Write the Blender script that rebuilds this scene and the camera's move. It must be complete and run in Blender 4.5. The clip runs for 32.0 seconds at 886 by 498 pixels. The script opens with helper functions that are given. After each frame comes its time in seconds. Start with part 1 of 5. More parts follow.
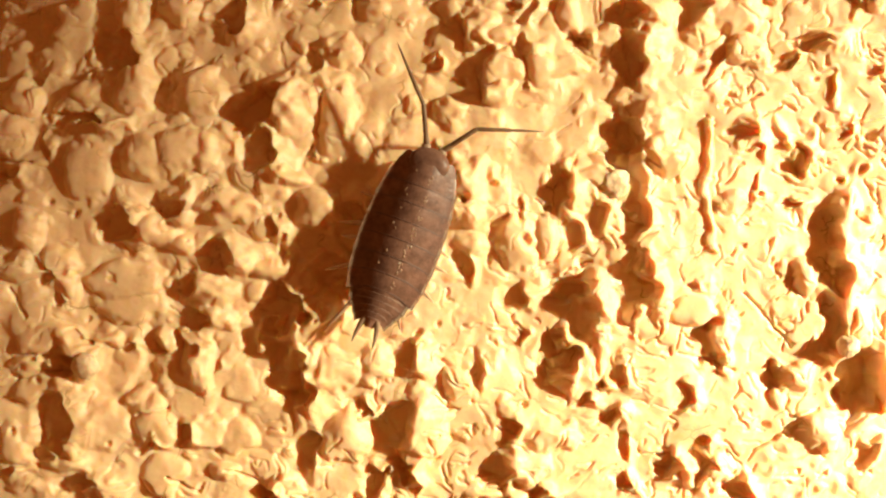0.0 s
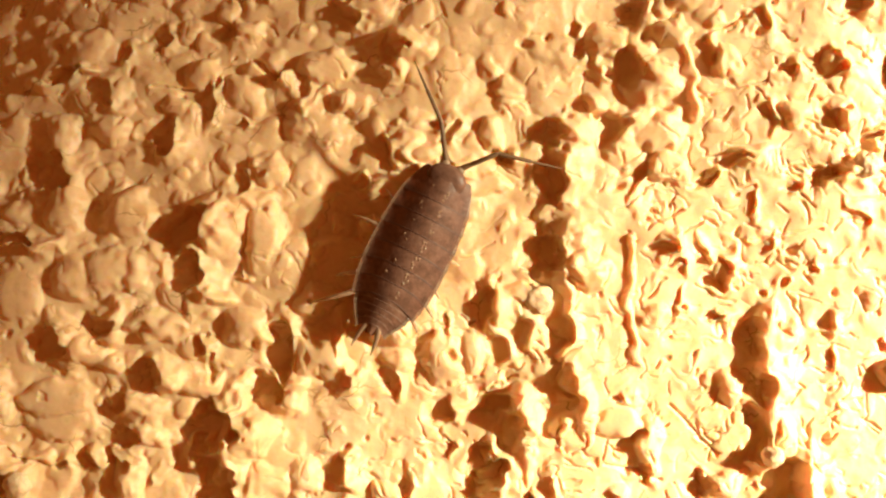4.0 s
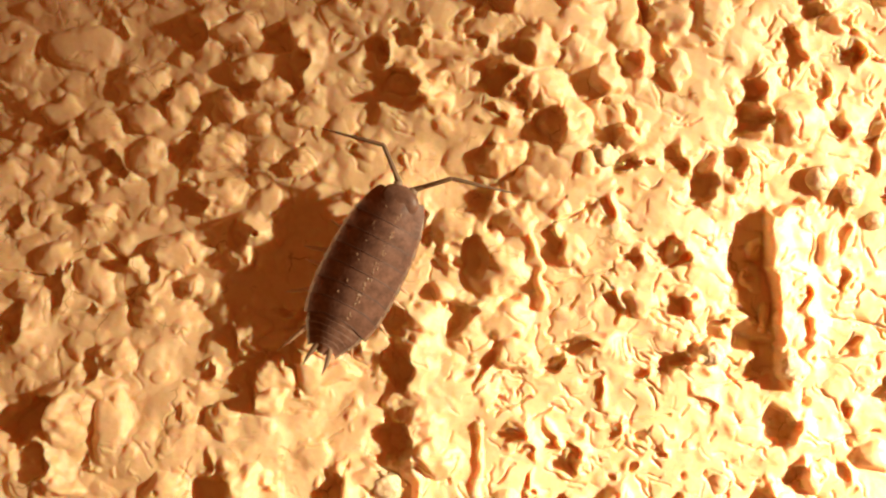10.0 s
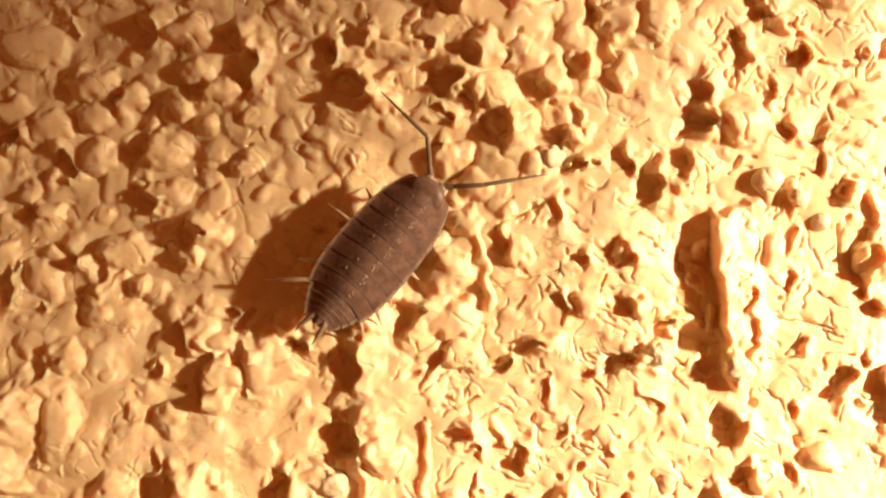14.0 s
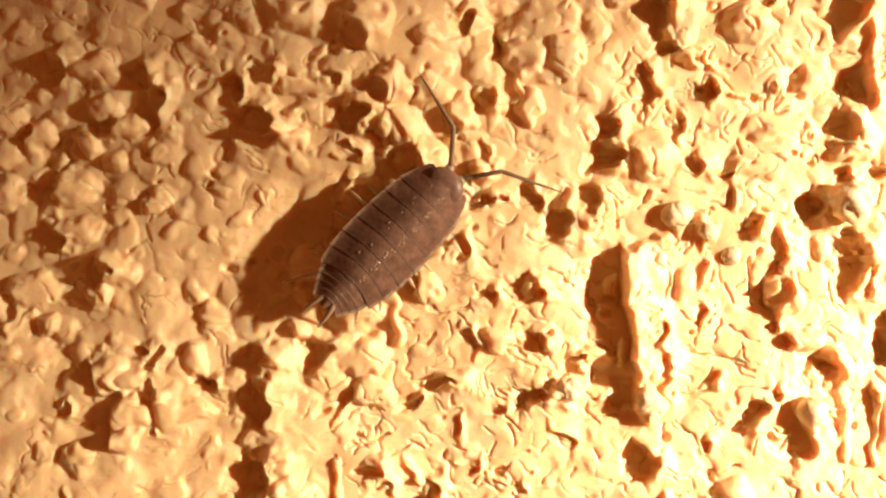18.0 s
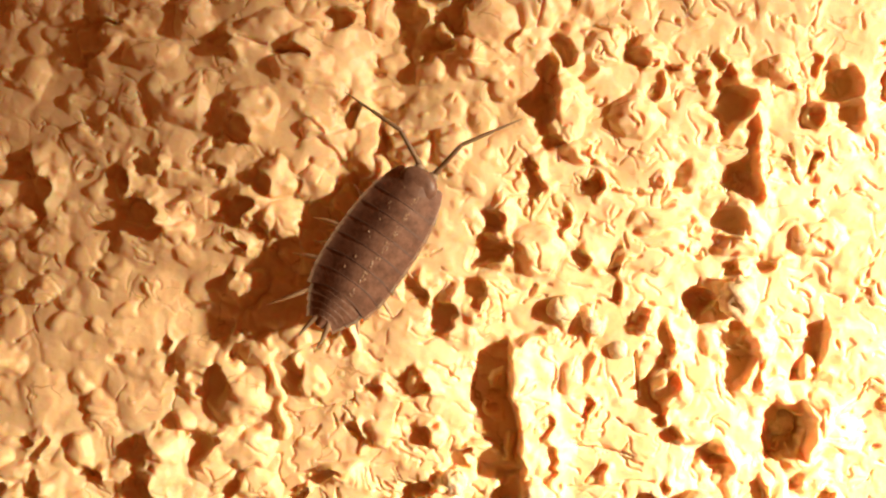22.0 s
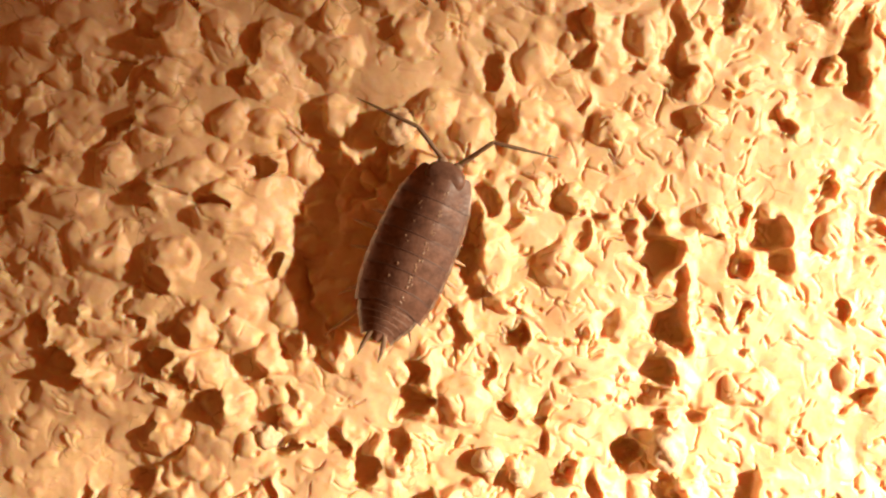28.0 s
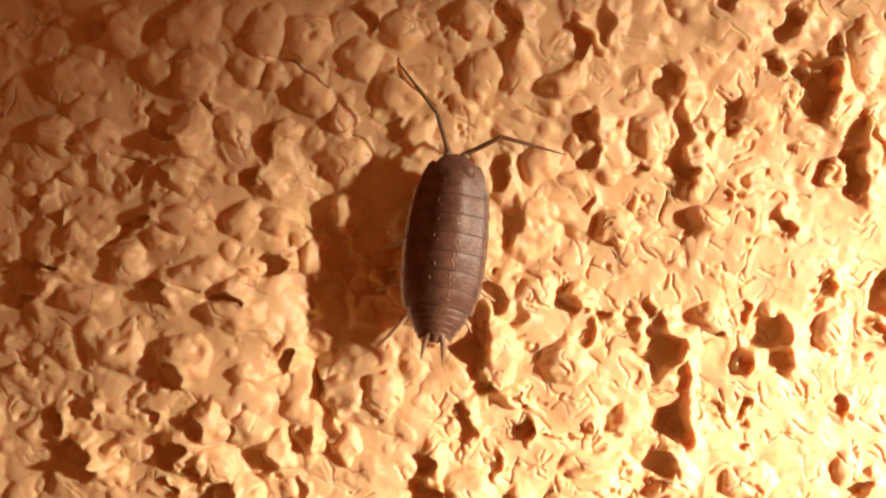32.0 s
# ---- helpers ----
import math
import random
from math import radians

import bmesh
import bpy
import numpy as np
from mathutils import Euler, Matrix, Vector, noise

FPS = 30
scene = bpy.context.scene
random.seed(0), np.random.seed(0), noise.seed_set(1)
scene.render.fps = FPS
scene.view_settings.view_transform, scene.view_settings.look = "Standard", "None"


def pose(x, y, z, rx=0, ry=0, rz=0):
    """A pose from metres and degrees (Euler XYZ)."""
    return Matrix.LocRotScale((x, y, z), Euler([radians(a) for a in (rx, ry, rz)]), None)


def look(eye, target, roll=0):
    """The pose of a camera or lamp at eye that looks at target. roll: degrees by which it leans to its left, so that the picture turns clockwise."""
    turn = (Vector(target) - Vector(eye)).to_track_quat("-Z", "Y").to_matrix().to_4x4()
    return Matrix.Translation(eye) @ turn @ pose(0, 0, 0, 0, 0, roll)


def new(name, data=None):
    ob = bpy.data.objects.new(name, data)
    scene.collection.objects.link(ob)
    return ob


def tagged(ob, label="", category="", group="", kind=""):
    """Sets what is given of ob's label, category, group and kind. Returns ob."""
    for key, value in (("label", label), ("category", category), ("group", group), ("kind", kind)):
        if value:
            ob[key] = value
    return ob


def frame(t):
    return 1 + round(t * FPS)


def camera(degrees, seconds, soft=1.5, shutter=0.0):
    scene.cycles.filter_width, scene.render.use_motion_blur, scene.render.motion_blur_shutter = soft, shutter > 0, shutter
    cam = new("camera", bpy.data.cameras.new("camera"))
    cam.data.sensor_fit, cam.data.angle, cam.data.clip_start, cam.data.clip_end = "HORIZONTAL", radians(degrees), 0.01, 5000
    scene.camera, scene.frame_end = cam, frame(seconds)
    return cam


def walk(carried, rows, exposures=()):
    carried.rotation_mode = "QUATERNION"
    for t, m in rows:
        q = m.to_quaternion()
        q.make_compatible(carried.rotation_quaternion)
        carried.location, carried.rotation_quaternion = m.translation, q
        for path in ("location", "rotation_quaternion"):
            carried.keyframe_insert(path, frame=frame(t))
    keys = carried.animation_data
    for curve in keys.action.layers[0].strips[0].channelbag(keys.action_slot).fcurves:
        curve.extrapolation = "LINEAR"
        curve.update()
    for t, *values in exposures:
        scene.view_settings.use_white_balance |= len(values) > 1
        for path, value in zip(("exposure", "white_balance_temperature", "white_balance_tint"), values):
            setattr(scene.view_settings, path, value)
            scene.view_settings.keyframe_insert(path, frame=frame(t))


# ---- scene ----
cam = camera(42, 32.0, 2.2)
PATH = [
    (0, pose(-0.00000, -0.08006, -0.00000, 88.97, -0.48, 0.03)),
    (0.5, pose(0.00135, -0.08023, 0.00111, 89.04, -0.43, 0.01)),
    (1, pose(-0.00059, -0.08005, 0.00156, 89.23, -0.43, 0.09)),
    (1.5, pose(0.00026, -0.08023, 0.00389, 89.11, -0.36, -0.03)),
    (2, pose(0.00318, -0.08134, 0.00560, 88.87, -0.08, 0.19)),
    (2.5, pose(0.00337, -0.08107, 0.00622, 89.02, -0.04, 0.25)),
    (4.5, pose(0.00630, -0.08104, 0.00869, 89.54, -0.03, 0.46)),
    (5, pose(0.00660, -0.08148, 0.01009, 89.24, 0.01, 0.27)),
    (5.5, pose(0.00757, -0.08106, 0.01033, 89.25, 0.28, 0.30)),
    (6, pose(0.00494, -0.08078, 0.01362, 89.08, 0.33, 0.31)),
    (6.5, pose(0.00719, -0.08100, 0.01462, 89.09, 0.16, 0.11)),
    (7, pose(0.00985, -0.08109, 0.01497, 88.95, 0.12, -0.08)),
    (7.5, pose(0.00877, -0.08131, 0.01595, 88.98, 0.05, 0.01)),
    (8, pose(0.00982, -0.08139, 0.01617, 89.23, -0.00, -0.03)),
    (8.5, pose(0.01225, -0.08084, 0.01783, 89.29, 0.10, -0.18)),
    (9, pose(0.01207, -0.08103, 0.02069, 89.19, -0.08, -0.26)),
    (9.5, pose(0.01456, -0.08080, 0.02003, 89.22, -0.03, -0.21)),
    (10, pose(0.01562, -0.08091, 0.02128, 89.12, 0.12, -0.21)),
    (10.5, pose(0.01232, -0.08104, 0.02161, 89.14, 0.01, -0.15)),
    (11, pose(0.01288, -0.08040, 0.02080, 89.07, -0.05, -0.30)),
    (11.5, pose(0.01723, -0.08076, 0.02215, 89.18, 0.14, -0.22)),
    (12, pose(0.01644, -0.08097, 0.02285, 89.28, 0.13, -0.30)),
    (12.5, pose(0.01724, -0.08130, 0.02139, 88.96, 0.08, -0.22)),
    (13, pose(0.01781, -0.08117, 0.02084, 88.89, 0.06, -0.25)),
    (13.5, pose(0.01703, -0.08080, 0.02041, 89.00, 0.00, -0.16)),
    (14, pose(0.01935, -0.08115, 0.02138, 89.06, -0.04, -0.20)),
    (14.5, pose(0.01942, -0.08143, 0.02261, 89.20, 0.02, -0.35)),
    (16.5, pose(0.02134, -0.08115, 0.02238, 89.46, 0.09, -0.57)),
    (17, pose(0.02335, -0.08166, 0.02462, 89.24, -0.06, -0.53)),
    (17.5, pose(0.02458, -0.08150, 0.02399, 89.30, 0.06, -0.60)),
    (18, pose(0.02514, -0.08082, 0.02331, 89.48, 0.33, -0.61)),
    (18.5, pose(0.02796, -0.08073, 0.02479, 89.31, 0.37, -0.37)),
    (19, pose(0.02907, -0.08101, 0.02592, 89.31, 0.16, -0.52)),
    (19.5, pose(0.02881, -0.08152, 0.02692, 89.37, 0.05, -0.57)),
    (20, pose(0.02920, -0.08121, 0.02790, 89.40, 0.11, -0.54)),
    (20.5, pose(0.03183, -0.08092, 0.02749, 89.45, 0.17, -0.59)),
    (21, pose(0.03152, -0.08076, 0.02715, 89.53, 0.27, -0.55)),
    (21.5, pose(0.03289, -0.08060, 0.02956, 89.39, 0.04, -0.83)),
    (22, pose(0.03326, -0.08069, 0.02983, 89.45, 0.04, -0.53)),
    (22.5, pose(0.03269, -0.08057, 0.03092, 89.57, 0.06, -0.47)),
    (23, pose(0.03261, -0.08024, 0.03196, 89.78, -0.06, -0.60)),
    (23.5, pose(0.03207, -0.08015, 0.03248, 90.03, -0.06, -0.56)),
    (24, pose(0.03218, -0.07997, 0.03435, 89.53, -0.08, -0.44)),
    (24.5, pose(0.03368, -0.07953, 0.03432, 89.49, 0.08, -0.27)),
    (25, pose(0.03645, -0.07925, 0.03540, 89.35, -0.06, -0.48)),
    (25.5, pose(0.03757, -0.07959, 0.03709, 89.28, 0.03, -0.42)),
    (26, pose(0.03737, -0.07950, 0.03849, 89.26, -0.09, -0.47)),
    (26.5, pose(0.03886, -0.07936, 0.03910, 89.33, -0.13, -0.49)),
    (28.5, pose(0.03848, -0.07988, 0.04011, 89.94, 0.01, -0.41)),
    (29, pose(0.03834, -0.08049, 0.04182, 89.69, -0.08, -0.51)),
    (29.5, pose(0.03965, -0.08060, 0.04254, 89.61, -0.05, -0.57)),
    (30, pose(0.03983, -0.08102, 0.04197, 89.81, -0.12, -0.39)),
    (30.5, pose(0.04104, -0.08165, 0.04296, 89.90, -0.18, -0.40)),
    (31, pose(0.03887, -0.08100, 0.04155, 89.96, -0.10, -0.51)),
    (31.5, pose(0.03930, -0.08106, 0.04455, 89.82, -0.15, -0.47)),
    (32, pose(0.03802, -0.08124, 0.04622, 89.94, -0.18, -0.49)),
]
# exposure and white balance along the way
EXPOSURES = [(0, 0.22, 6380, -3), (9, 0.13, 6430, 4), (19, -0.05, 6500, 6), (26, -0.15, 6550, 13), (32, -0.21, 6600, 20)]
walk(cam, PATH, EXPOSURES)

# ---- world and light ----
MM = 0.001
world = bpy.data.worlds.new("evening")
scene.world = world
world.use_nodes = True
background = world.node_tree.nodes["Background"]
background.inputs["Color"].default_value = (1.0, 0.30, 0.07, 1)
background.inputs["Strength"].default_value = 0.205

LAMP_AT = Vector((0.384, -0.194, 0.064))
LAMP_AIM = Vector((0.210, 0.0, -0.010))
lamp_data = bpy.data.lights.new("porch_lamp", "SPOT")
lamp_data.energy = 74.0
lamp_data.color = (1.0, 0.862, 0.63)
lamp_data.spot_size = radians(53.0)
lamp_data.spot_blend = 1.0
lamp_data.shadow_soft_size = 0.008
lamp = new("porch_lamp", lamp_data)
lamp.matrix_world = look(LAMP_AT, LAMP_AIM)


# ---- materials ----
def material(name, rough=0.5, metal=0.0):
    m = bpy.data.materials.new(name)
    m.use_nodes = True
    bsdf = m.node_tree.nodes["Principled BSDF"]
    bsdf.inputs["Roughness"].default_value = rough
    bsdf.inputs["Metallic"].default_value = metal
    return m, m.node_tree, bsdf


def add(tree, kind, **values):
    n = tree.nodes.new(kind)
    for key, value in values.items():
        n.inputs[key.replace("_", " ")].default_value = value
    return n


def ramp(tree, source, stops):
    r = tree.nodes.new("ShaderNodeValToRGB")
    while len(r.color_ramp.elements) < len(stops):
        r.color_ramp.elements.new(0.5)
    for e, (p, c) in zip(r.color_ramp.elements, stops):
        e.position, e.color = p, (*c, 1)
    tree.links.new(source, r.inputs["Fac"])
    return r


def mottled(name, stops, size, rough, grain, bump=0.15, bump_size=None, spread=0.12):
    """A material of noise at two scales; size and grain in millimetres."""
    m, tree, bsdf = material(name, rough)
    co = tree.nodes.new("ShaderNodeTexCoord")
    big = add(tree, "ShaderNodeTexNoise", Scale=1 / (size * MM), Detail=5.0, Roughness=0.6)
    fine = add(tree, "ShaderNodeTexNoise", Scale=1 / (grain * MM), Detail=3.0, Roughness=0.6)
    for n in (big, fine):
        tree.links.new(co.outputs["Object"], n.inputs["Vector"])
    mix = tree.nodes.new("ShaderNodeMath")
    mix.operation = "MULTIPLY_ADD"
    mix.inputs[1].default_value = 0.35
    tree.links.new(fine.outputs["Fac"], mix.inputs[0])
    less = tree.nodes.new("ShaderNodeMath")
    less.operation = "MULTIPLY_ADD"
    less.inputs[1].default_value, less.inputs[2].default_value = 0.9, -0.13
    tree.links.new(big.outputs["Fac"], less.inputs[0])
    tree.links.new(less.outputs[0], mix.inputs[2])
    tree.links.new(ramp(tree, mix.outputs[0], stops).outputs["Color"], bsdf.inputs["Base Color"])
    gloss = tree.nodes.new("ShaderNodeMapRange")
    gloss.inputs["To Min"].default_value, gloss.inputs["To Max"].default_value = rough - spread, rough + spread
    tree.links.new(fine.outputs["Fac"], gloss.inputs["Value"])
    tree.links.new(gloss.outputs["Result"], bsdf.inputs["Roughness"])
    relief = add(tree, "ShaderNodeBump", Strength=bump, Distance=(bump_size or grain) * MM)
    tree.links.new(fine.outputs["Fac"], relief.inputs["Height"])
    tree.links.new(relief.outputs["Normal"], bsdf.inputs["Normal"])
    return m


PLASTER = mottled("painted_plaster", [(0.25, (0.71, 0.45, 0.23)), (0.5, (0.83, 0.56, 0.31)), (0.75, (0.88, 0.64, 0.385))],
                  6.0, 0.5, 0.35, 0.2, 0.09)
def craze(m, cell, dark):
    """Hair cracks, here and there, coloured darker than the paint."""
    tree = m.node_tree
    bsdf = tree.nodes["Principled BSDF"]
    co = tree.nodes.new("ShaderNodeTexCoord")
    bend = add(tree, "ShaderNodeTexNoise", Scale=1 / (1.3 * MM), Detail=2.0)
    tree.links.new(co.outputs["Object"], bend.inputs["Vector"])
    shift = tree.nodes.new("ShaderNodeVectorMath")
    shift.operation = "MULTIPLY_ADD"
    shift.inputs[1].default_value = (1.6 * MM,) * 3
    tree.links.new(bend.outputs["Color"], shift.inputs[0])
    tree.links.new(co.outputs["Object"], shift.inputs[2])
    cells = add(tree, "ShaderNodeTexVoronoi", Scale=1 / (cell * MM))
    cells.feature = "DISTANCE_TO_EDGE"
    tree.links.new(shift.outputs[0], cells.inputs["Vector"])
    line = tree.nodes.new("ShaderNodeMapRange")
    line.inputs["From Min"].default_value, line.inputs["From Max"].default_value = 0.012, 0.035
    line.inputs["To Min"].default_value, line.inputs["To Max"].default_value = 1, 0
    tree.links.new(cells.outputs["Distance"], line.inputs["Value"])
    patch = add(tree, "ShaderNodeTexNoise", Scale=1 / (2.2 * MM), Detail=2.0)
    tree.links.new(co.outputs["Object"], patch.inputs["Vector"])
    some = tree.nodes.new("ShaderNodeMapRange")
    some.inputs["From Min"].default_value, some.inputs["From Max"].default_value = 0.56, 0.66
    tree.links.new(patch.outputs["Fac"], some.inputs["Value"])
    both = tree.nodes.new("ShaderNodeMath")
    both.operation = "MULTIPLY"
    tree.links.new(line.outputs["Result"], both.inputs[0])
    tree.links.new(some.outputs["Result"], both.inputs[1])
    mix = tree.nodes.new("ShaderNodeMix")
    mix.data_type = "RGBA"
    old = bsdf.inputs["Base Color"].links[0].from_socket
    tree.links.new(both.outputs[0], mix.inputs["Factor"])
    tree.links.new(old, mix.inputs[6])
    mix.inputs[7].default_value = (*dark, 1)
    tree.links.new(mix.outputs[2], bsdf.inputs["Base Color"])


def translucent(m, weight, scale, radius):
    bsdf = m.node_tree.nodes["Principled BSDF"]
    bsdf.inputs["Subsurface Weight"].default_value = weight
    bsdf.inputs["Subsurface Radius"].default_value = radius
    bsdf.inputs["Subsurface Scale"].default_value = scale * MM


translucent(PLASTER, 0.7, 1.0, (1.0, 0.50, 0.20))
craze(PLASTER, 2.6, (0.56, 0.33, 0.155))
SHELL = mottled("slate_brown_shell", [(0.3, (0.105, 0.050, 0.033)), (0.5, (0.165, 0.082, 0.055)), (0.72, (0.225, 0.115, 0.079))],
                0.8, 0.38, 0.3, 0.4, 0.05, 0.06)
SHELL.node_tree.nodes["Principled BSDF"].inputs["Specular IOR Level"].default_value = 0.2
translucent(SHELL, 0.12, 0.25, (1.0, 0.5, 0.3))
PALE = mottled("pale_chitin", [(0.3, (0.22, 0.14, 0.09)), (0.7, (0.38, 0.25, 0.17))], 0.6, 0.4, 0.15, 0.1, 0.02)
translucent(PALE, 0.5, 0.4, (1.0, 0.6, 0.4))
LEG = mottled("pale_leg_chitin", [(0.3, (0.40, 0.26, 0.16)), (0.7, (0.58, 0.41, 0.27))], 0.6, 0.4, 0.15, 0.1, 0.02)
translucent(LEG, 0.5, 0.3, (1.0, 0.6, 0.4))
FEELER = mottled("dark_feeler_chitin", [(0.3, (0.15, 0.08, 0.04)), (0.7, (0.25, 0.14, 0.07))], 0.7, 0.6, 0.12, 0.1, 0.02)
JOINT = mottled("feeler_joint_chitin", [(0.3, (0.25, 0.16, 0.10)), (0.7, (0.34, 0.22, 0.14))], 0.6, 0.45, 0.12, 0.1, 0.02)
GRAIN = mottled("bare_sand_grain", [(0.3, (0.60, 0.41, 0.24)), (0.5, (0.79, 0.57, 0.35)), (0.7, (0.87, 0.68, 0.45))], 0.7, 0.55, 0.2, 0.5, 0.1)
translucent(GRAIN, 0.4, 0.6, (1.0, 0.45, 0.18))
# darker than the shell, standing for shade where the plates overlap
SEAM_SHADE = mottled("seam_shade", [(0.3, (0.080, 0.038, 0.025)), (0.7, (0.130, 0.063, 0.042))], 0.5, 0.65, 0.2, 0.1, 0.02)
TAIL_RIM = mottled("tail_rim", [(0.3, (0.14, 0.07, 0.047)), (0.7, (0.22, 0.12, 0.08))], 0.5, 0.5, 0.2, 0.1, 0.02)
# glossy, and coloured paler than the shell to stand in for glints
GLINT = mottled("glint_shell", [(0.3, (0.22, 0.13, 0.085)), (0.7, (0.34, 0.21, 0.14))], 0.5, 0.16, 0.1, 0.1, 0.02, 0.05)
GLINT.node_tree.nodes["Principled BSDF"].inputs["Specular IOR Level"].default_value = 0.9
EYE = mottled("black_eye", [(0.3, (0.006, 0.005, 0.005)), (0.7, (0.015, 0.012, 0.010))], 0.3, 0.2, 0.06, 0.4, 0.02)


# ---- helpers for shapes ----
def part(name, bm, mat, parent=None, label="", smooth=True):
    for e in bm.edges:
        e.smooth = e.calc_face_angle(0.0) < 0.8
    me = bpy.data.meshes.new(name)
    bm.to_mesh(me)
    bm.free()
    me.materials.append(mat)
    if smooth:
        me.polygons.foreach_set("use_smooth", [True] * len(me.polygons))
    ob = new(name, me)
    ob.parent = parent
    if label:
        tagged(ob, label)
    return ob


def tube(bm, path, radii, sides=10):
    """A closed tube through the points of path, in millimetres."""
    path = [Vector(p) for p in path]
    rings = []
    for i, p in enumerate(path):
        way = (path[min(i + 1, len(path) - 1)] - path[max(i - 1, 0)]).normalized()
        side = way.cross(Vector((0.13, 0.21, 1))).normalized()
        top = side.cross(way)
        rings.append([bm.verts.new((p + radii[i] * (math.cos(a) * side + math.sin(a) * top)) * MM)
                      for a in (2 * math.pi * k / sides for k in range(sides))])
    for a, b in zip(rings, rings[1:]):
        for k in range(sides):
            bm.faces.new((a[k], a[(k + 1) % sides], b[(k + 1) % sides], b[k]))
    bm.faces.new(rings[0][::-1])
    bm.faces.new(rings[-1])
    bmesh.ops.recalc_face_normals(bm, faces=bm.faces)
    return bm


def egg(bm, at, size, turn=0.0, rough=0.0, seed=0, rings=14, sides=20):
    """A rounded body of half-sizes size at a place, in millimetres; rough makes it lumpy."""
    made = bmesh.ops.create_uvsphere(bm, u_segments=sides, v_segments=rings, radius=1.0)
    m = Matrix.Translation(Vector(at) * MM) @ Euler((0, 0, turn)).to_matrix().to_4x4()
    for v in made["verts"]:
        k = 1 + rough * (noise.noise(v.co * 1.7 + Vector((seed, 0, 0))) + 0.5 * noise.noise(v.co * 4.1 + Vector((0, seed, 0))))
        v.co = m @ Vector([c * s * k * MM for c, s in zip(v.co, size)])
    return bm


# ---- the wall ----
class Relief:
    """The rough-cast face of the wall: a grid of heights towards the viewer, in millimetres."""

    def __init__(self, x0, x1, z0, z1, step, reach):
        def axis(a, b):
            inner = np.arange(a, b + step / 2, step)
            out, s = [], step
            while sum(out) < reach:
                s *= 1.13
                out.append(s)
            out = np.cumsum(out)
            return np.concatenate([inner[0] - out[::-1], inner, inner[-1] + out])
        self.xs, self.zs = axis(x0, x1), axis(z0, z1)
        self.X, self.Z = np.meshgrid(self.xs, self.zs)
        self.X, self.Z = self.X.astype(np.float32), self.Z.astype(np.float32)
        self.box = (x0, x1, z0, z1)
        self.WX = 0.22 * self.noise(2.6, 1) + 0.27 * self.noise(1.1, 2) + 0.10 * self.noise(0.5, 21)
        self.WZ = 0.22 * self.noise(2.6, 3) + 0.27 * self.noise(1.1, 4) + 0.10 * self.noise(0.5, 22)
        x, z = np.clip(self.X, x0, x1), np.clip(self.Z, z0, z1)
        # the plaster bellies and leans a little
        self.base = -(0.68 + 0.047 * x - 0.097 * z - 0.00085 * x * z + 0.00123 * z * z)
        # shade put into the shape: higher up, the face slopes away to the left
        left = np.maximum(28.0 - x, 0)
        turn = np.where(left < 16, 0.0053 * left * left, 0.1696 * left - 1.357)
        self.base -= np.clip((z - 6.0) / 20.0, 0, 1) * turn
        # the far left is bent back further, again to darken it
        self.base -= 0.008 * np.clip((z + 4.0) / 14.0, 0, 1) * np.maximum(-12.0 - x, 0) ** 2
        self.base = (self.base + 0.35 * self.noise(9.0, 5)).astype(np.float32)
        self.h = self.base.copy()
        self.proud = 0.0

    def noise(self, size, seed, X=None, Z=None):
        """Smooth noise from -1 to 1 of that grain."""
        X, Z = (self.X, self.Z) if X is None else (X, Z)
        table = np.random.RandomState(seed).uniform(-1, 1, (512, 512)).astype(np.float32)
        u, v = X / size + 400.3, Z / size + 400.7
        i, j = np.floor(u).astype(np.int32), np.floor(v).astype(np.int32)
        u, v = u - i, v - j
        u, v = u * u * (3 - 2 * u), v * v * (3 - 2 * v)
        a, b, c, d = (table[(j + q) & 511, (i + p) & 511] for q, p in ((0, 0), (0, 1), (1, 0), (1, 1)))
        return (a + (b - a) * u) * (1 - v) + (c + (d - c) * u) * v

    def near(self, x, z, r):
        i0, i1 = np.searchsorted(self.xs, (x - r, x + r))
        j0, j1 = np.searchsorted(self.zs, (z - r, z + r))
        return slice(j0, j1), slice(i0, i1)

    def local(self, x, z, rx, rz, turn, warp=1.0):
        w = self.near(x, z, max(rx, rz) * 1.15 + 0.8)
        j, i = np.searchsorted(self.zs, z), np.searchsorted(self.xs, x)
        u = self.X[w] - x + warp * (self.WX[w] - self.WX[j, i])
        v = self.Z[w] - z + warp * (self.WZ[w] - self.WZ[j, i])
        c, s = math.cos(radians(turn)), math.sin(radians(turn))
        return w, np.sqrt(((u * c + v * s) / rx) ** 2 + ((v * c - u * s) / rz) ** 2)

    def level(self, x, z):
        return float(self.base[np.searchsorted(self.zs, z), np.searchsorted(self.xs, x)])

    def rise(self, x, z):
        """How far the face stands out at a place."""
        j, i = np.searchsorted(self.zs, z), np.searchsorted(self.xs, x)
        return float(self.h[j, i] - self.base[j, i])

    def lump(self, x, z, rx, rz, high, turn=0.0, flat=1.0, warp=1.5, soft=0.14):
        """A knob of half-sizes rx and rz; flat above 1 gives it a table top."""
        w, d = self.local(x, z, rx, rz, turn, warp)
        if d.size == 0:
            return
        top = self.level(x, z) + self.proud + high - 0.95 * max(rx, 0.3) + 0.95 * max(rx, 0.3) * np.sqrt(np.clip(1 - np.clip(d, 0, 1) ** (2 * flat), 0, 1))
        old = self.h[w]
        k = np.clip(0.5 + 0.5 * (top - old) / soft, 0, 1)
        self.h[w] = np.where(d < 1, old + (top - old) * k + soft * k * (1 - k), old)

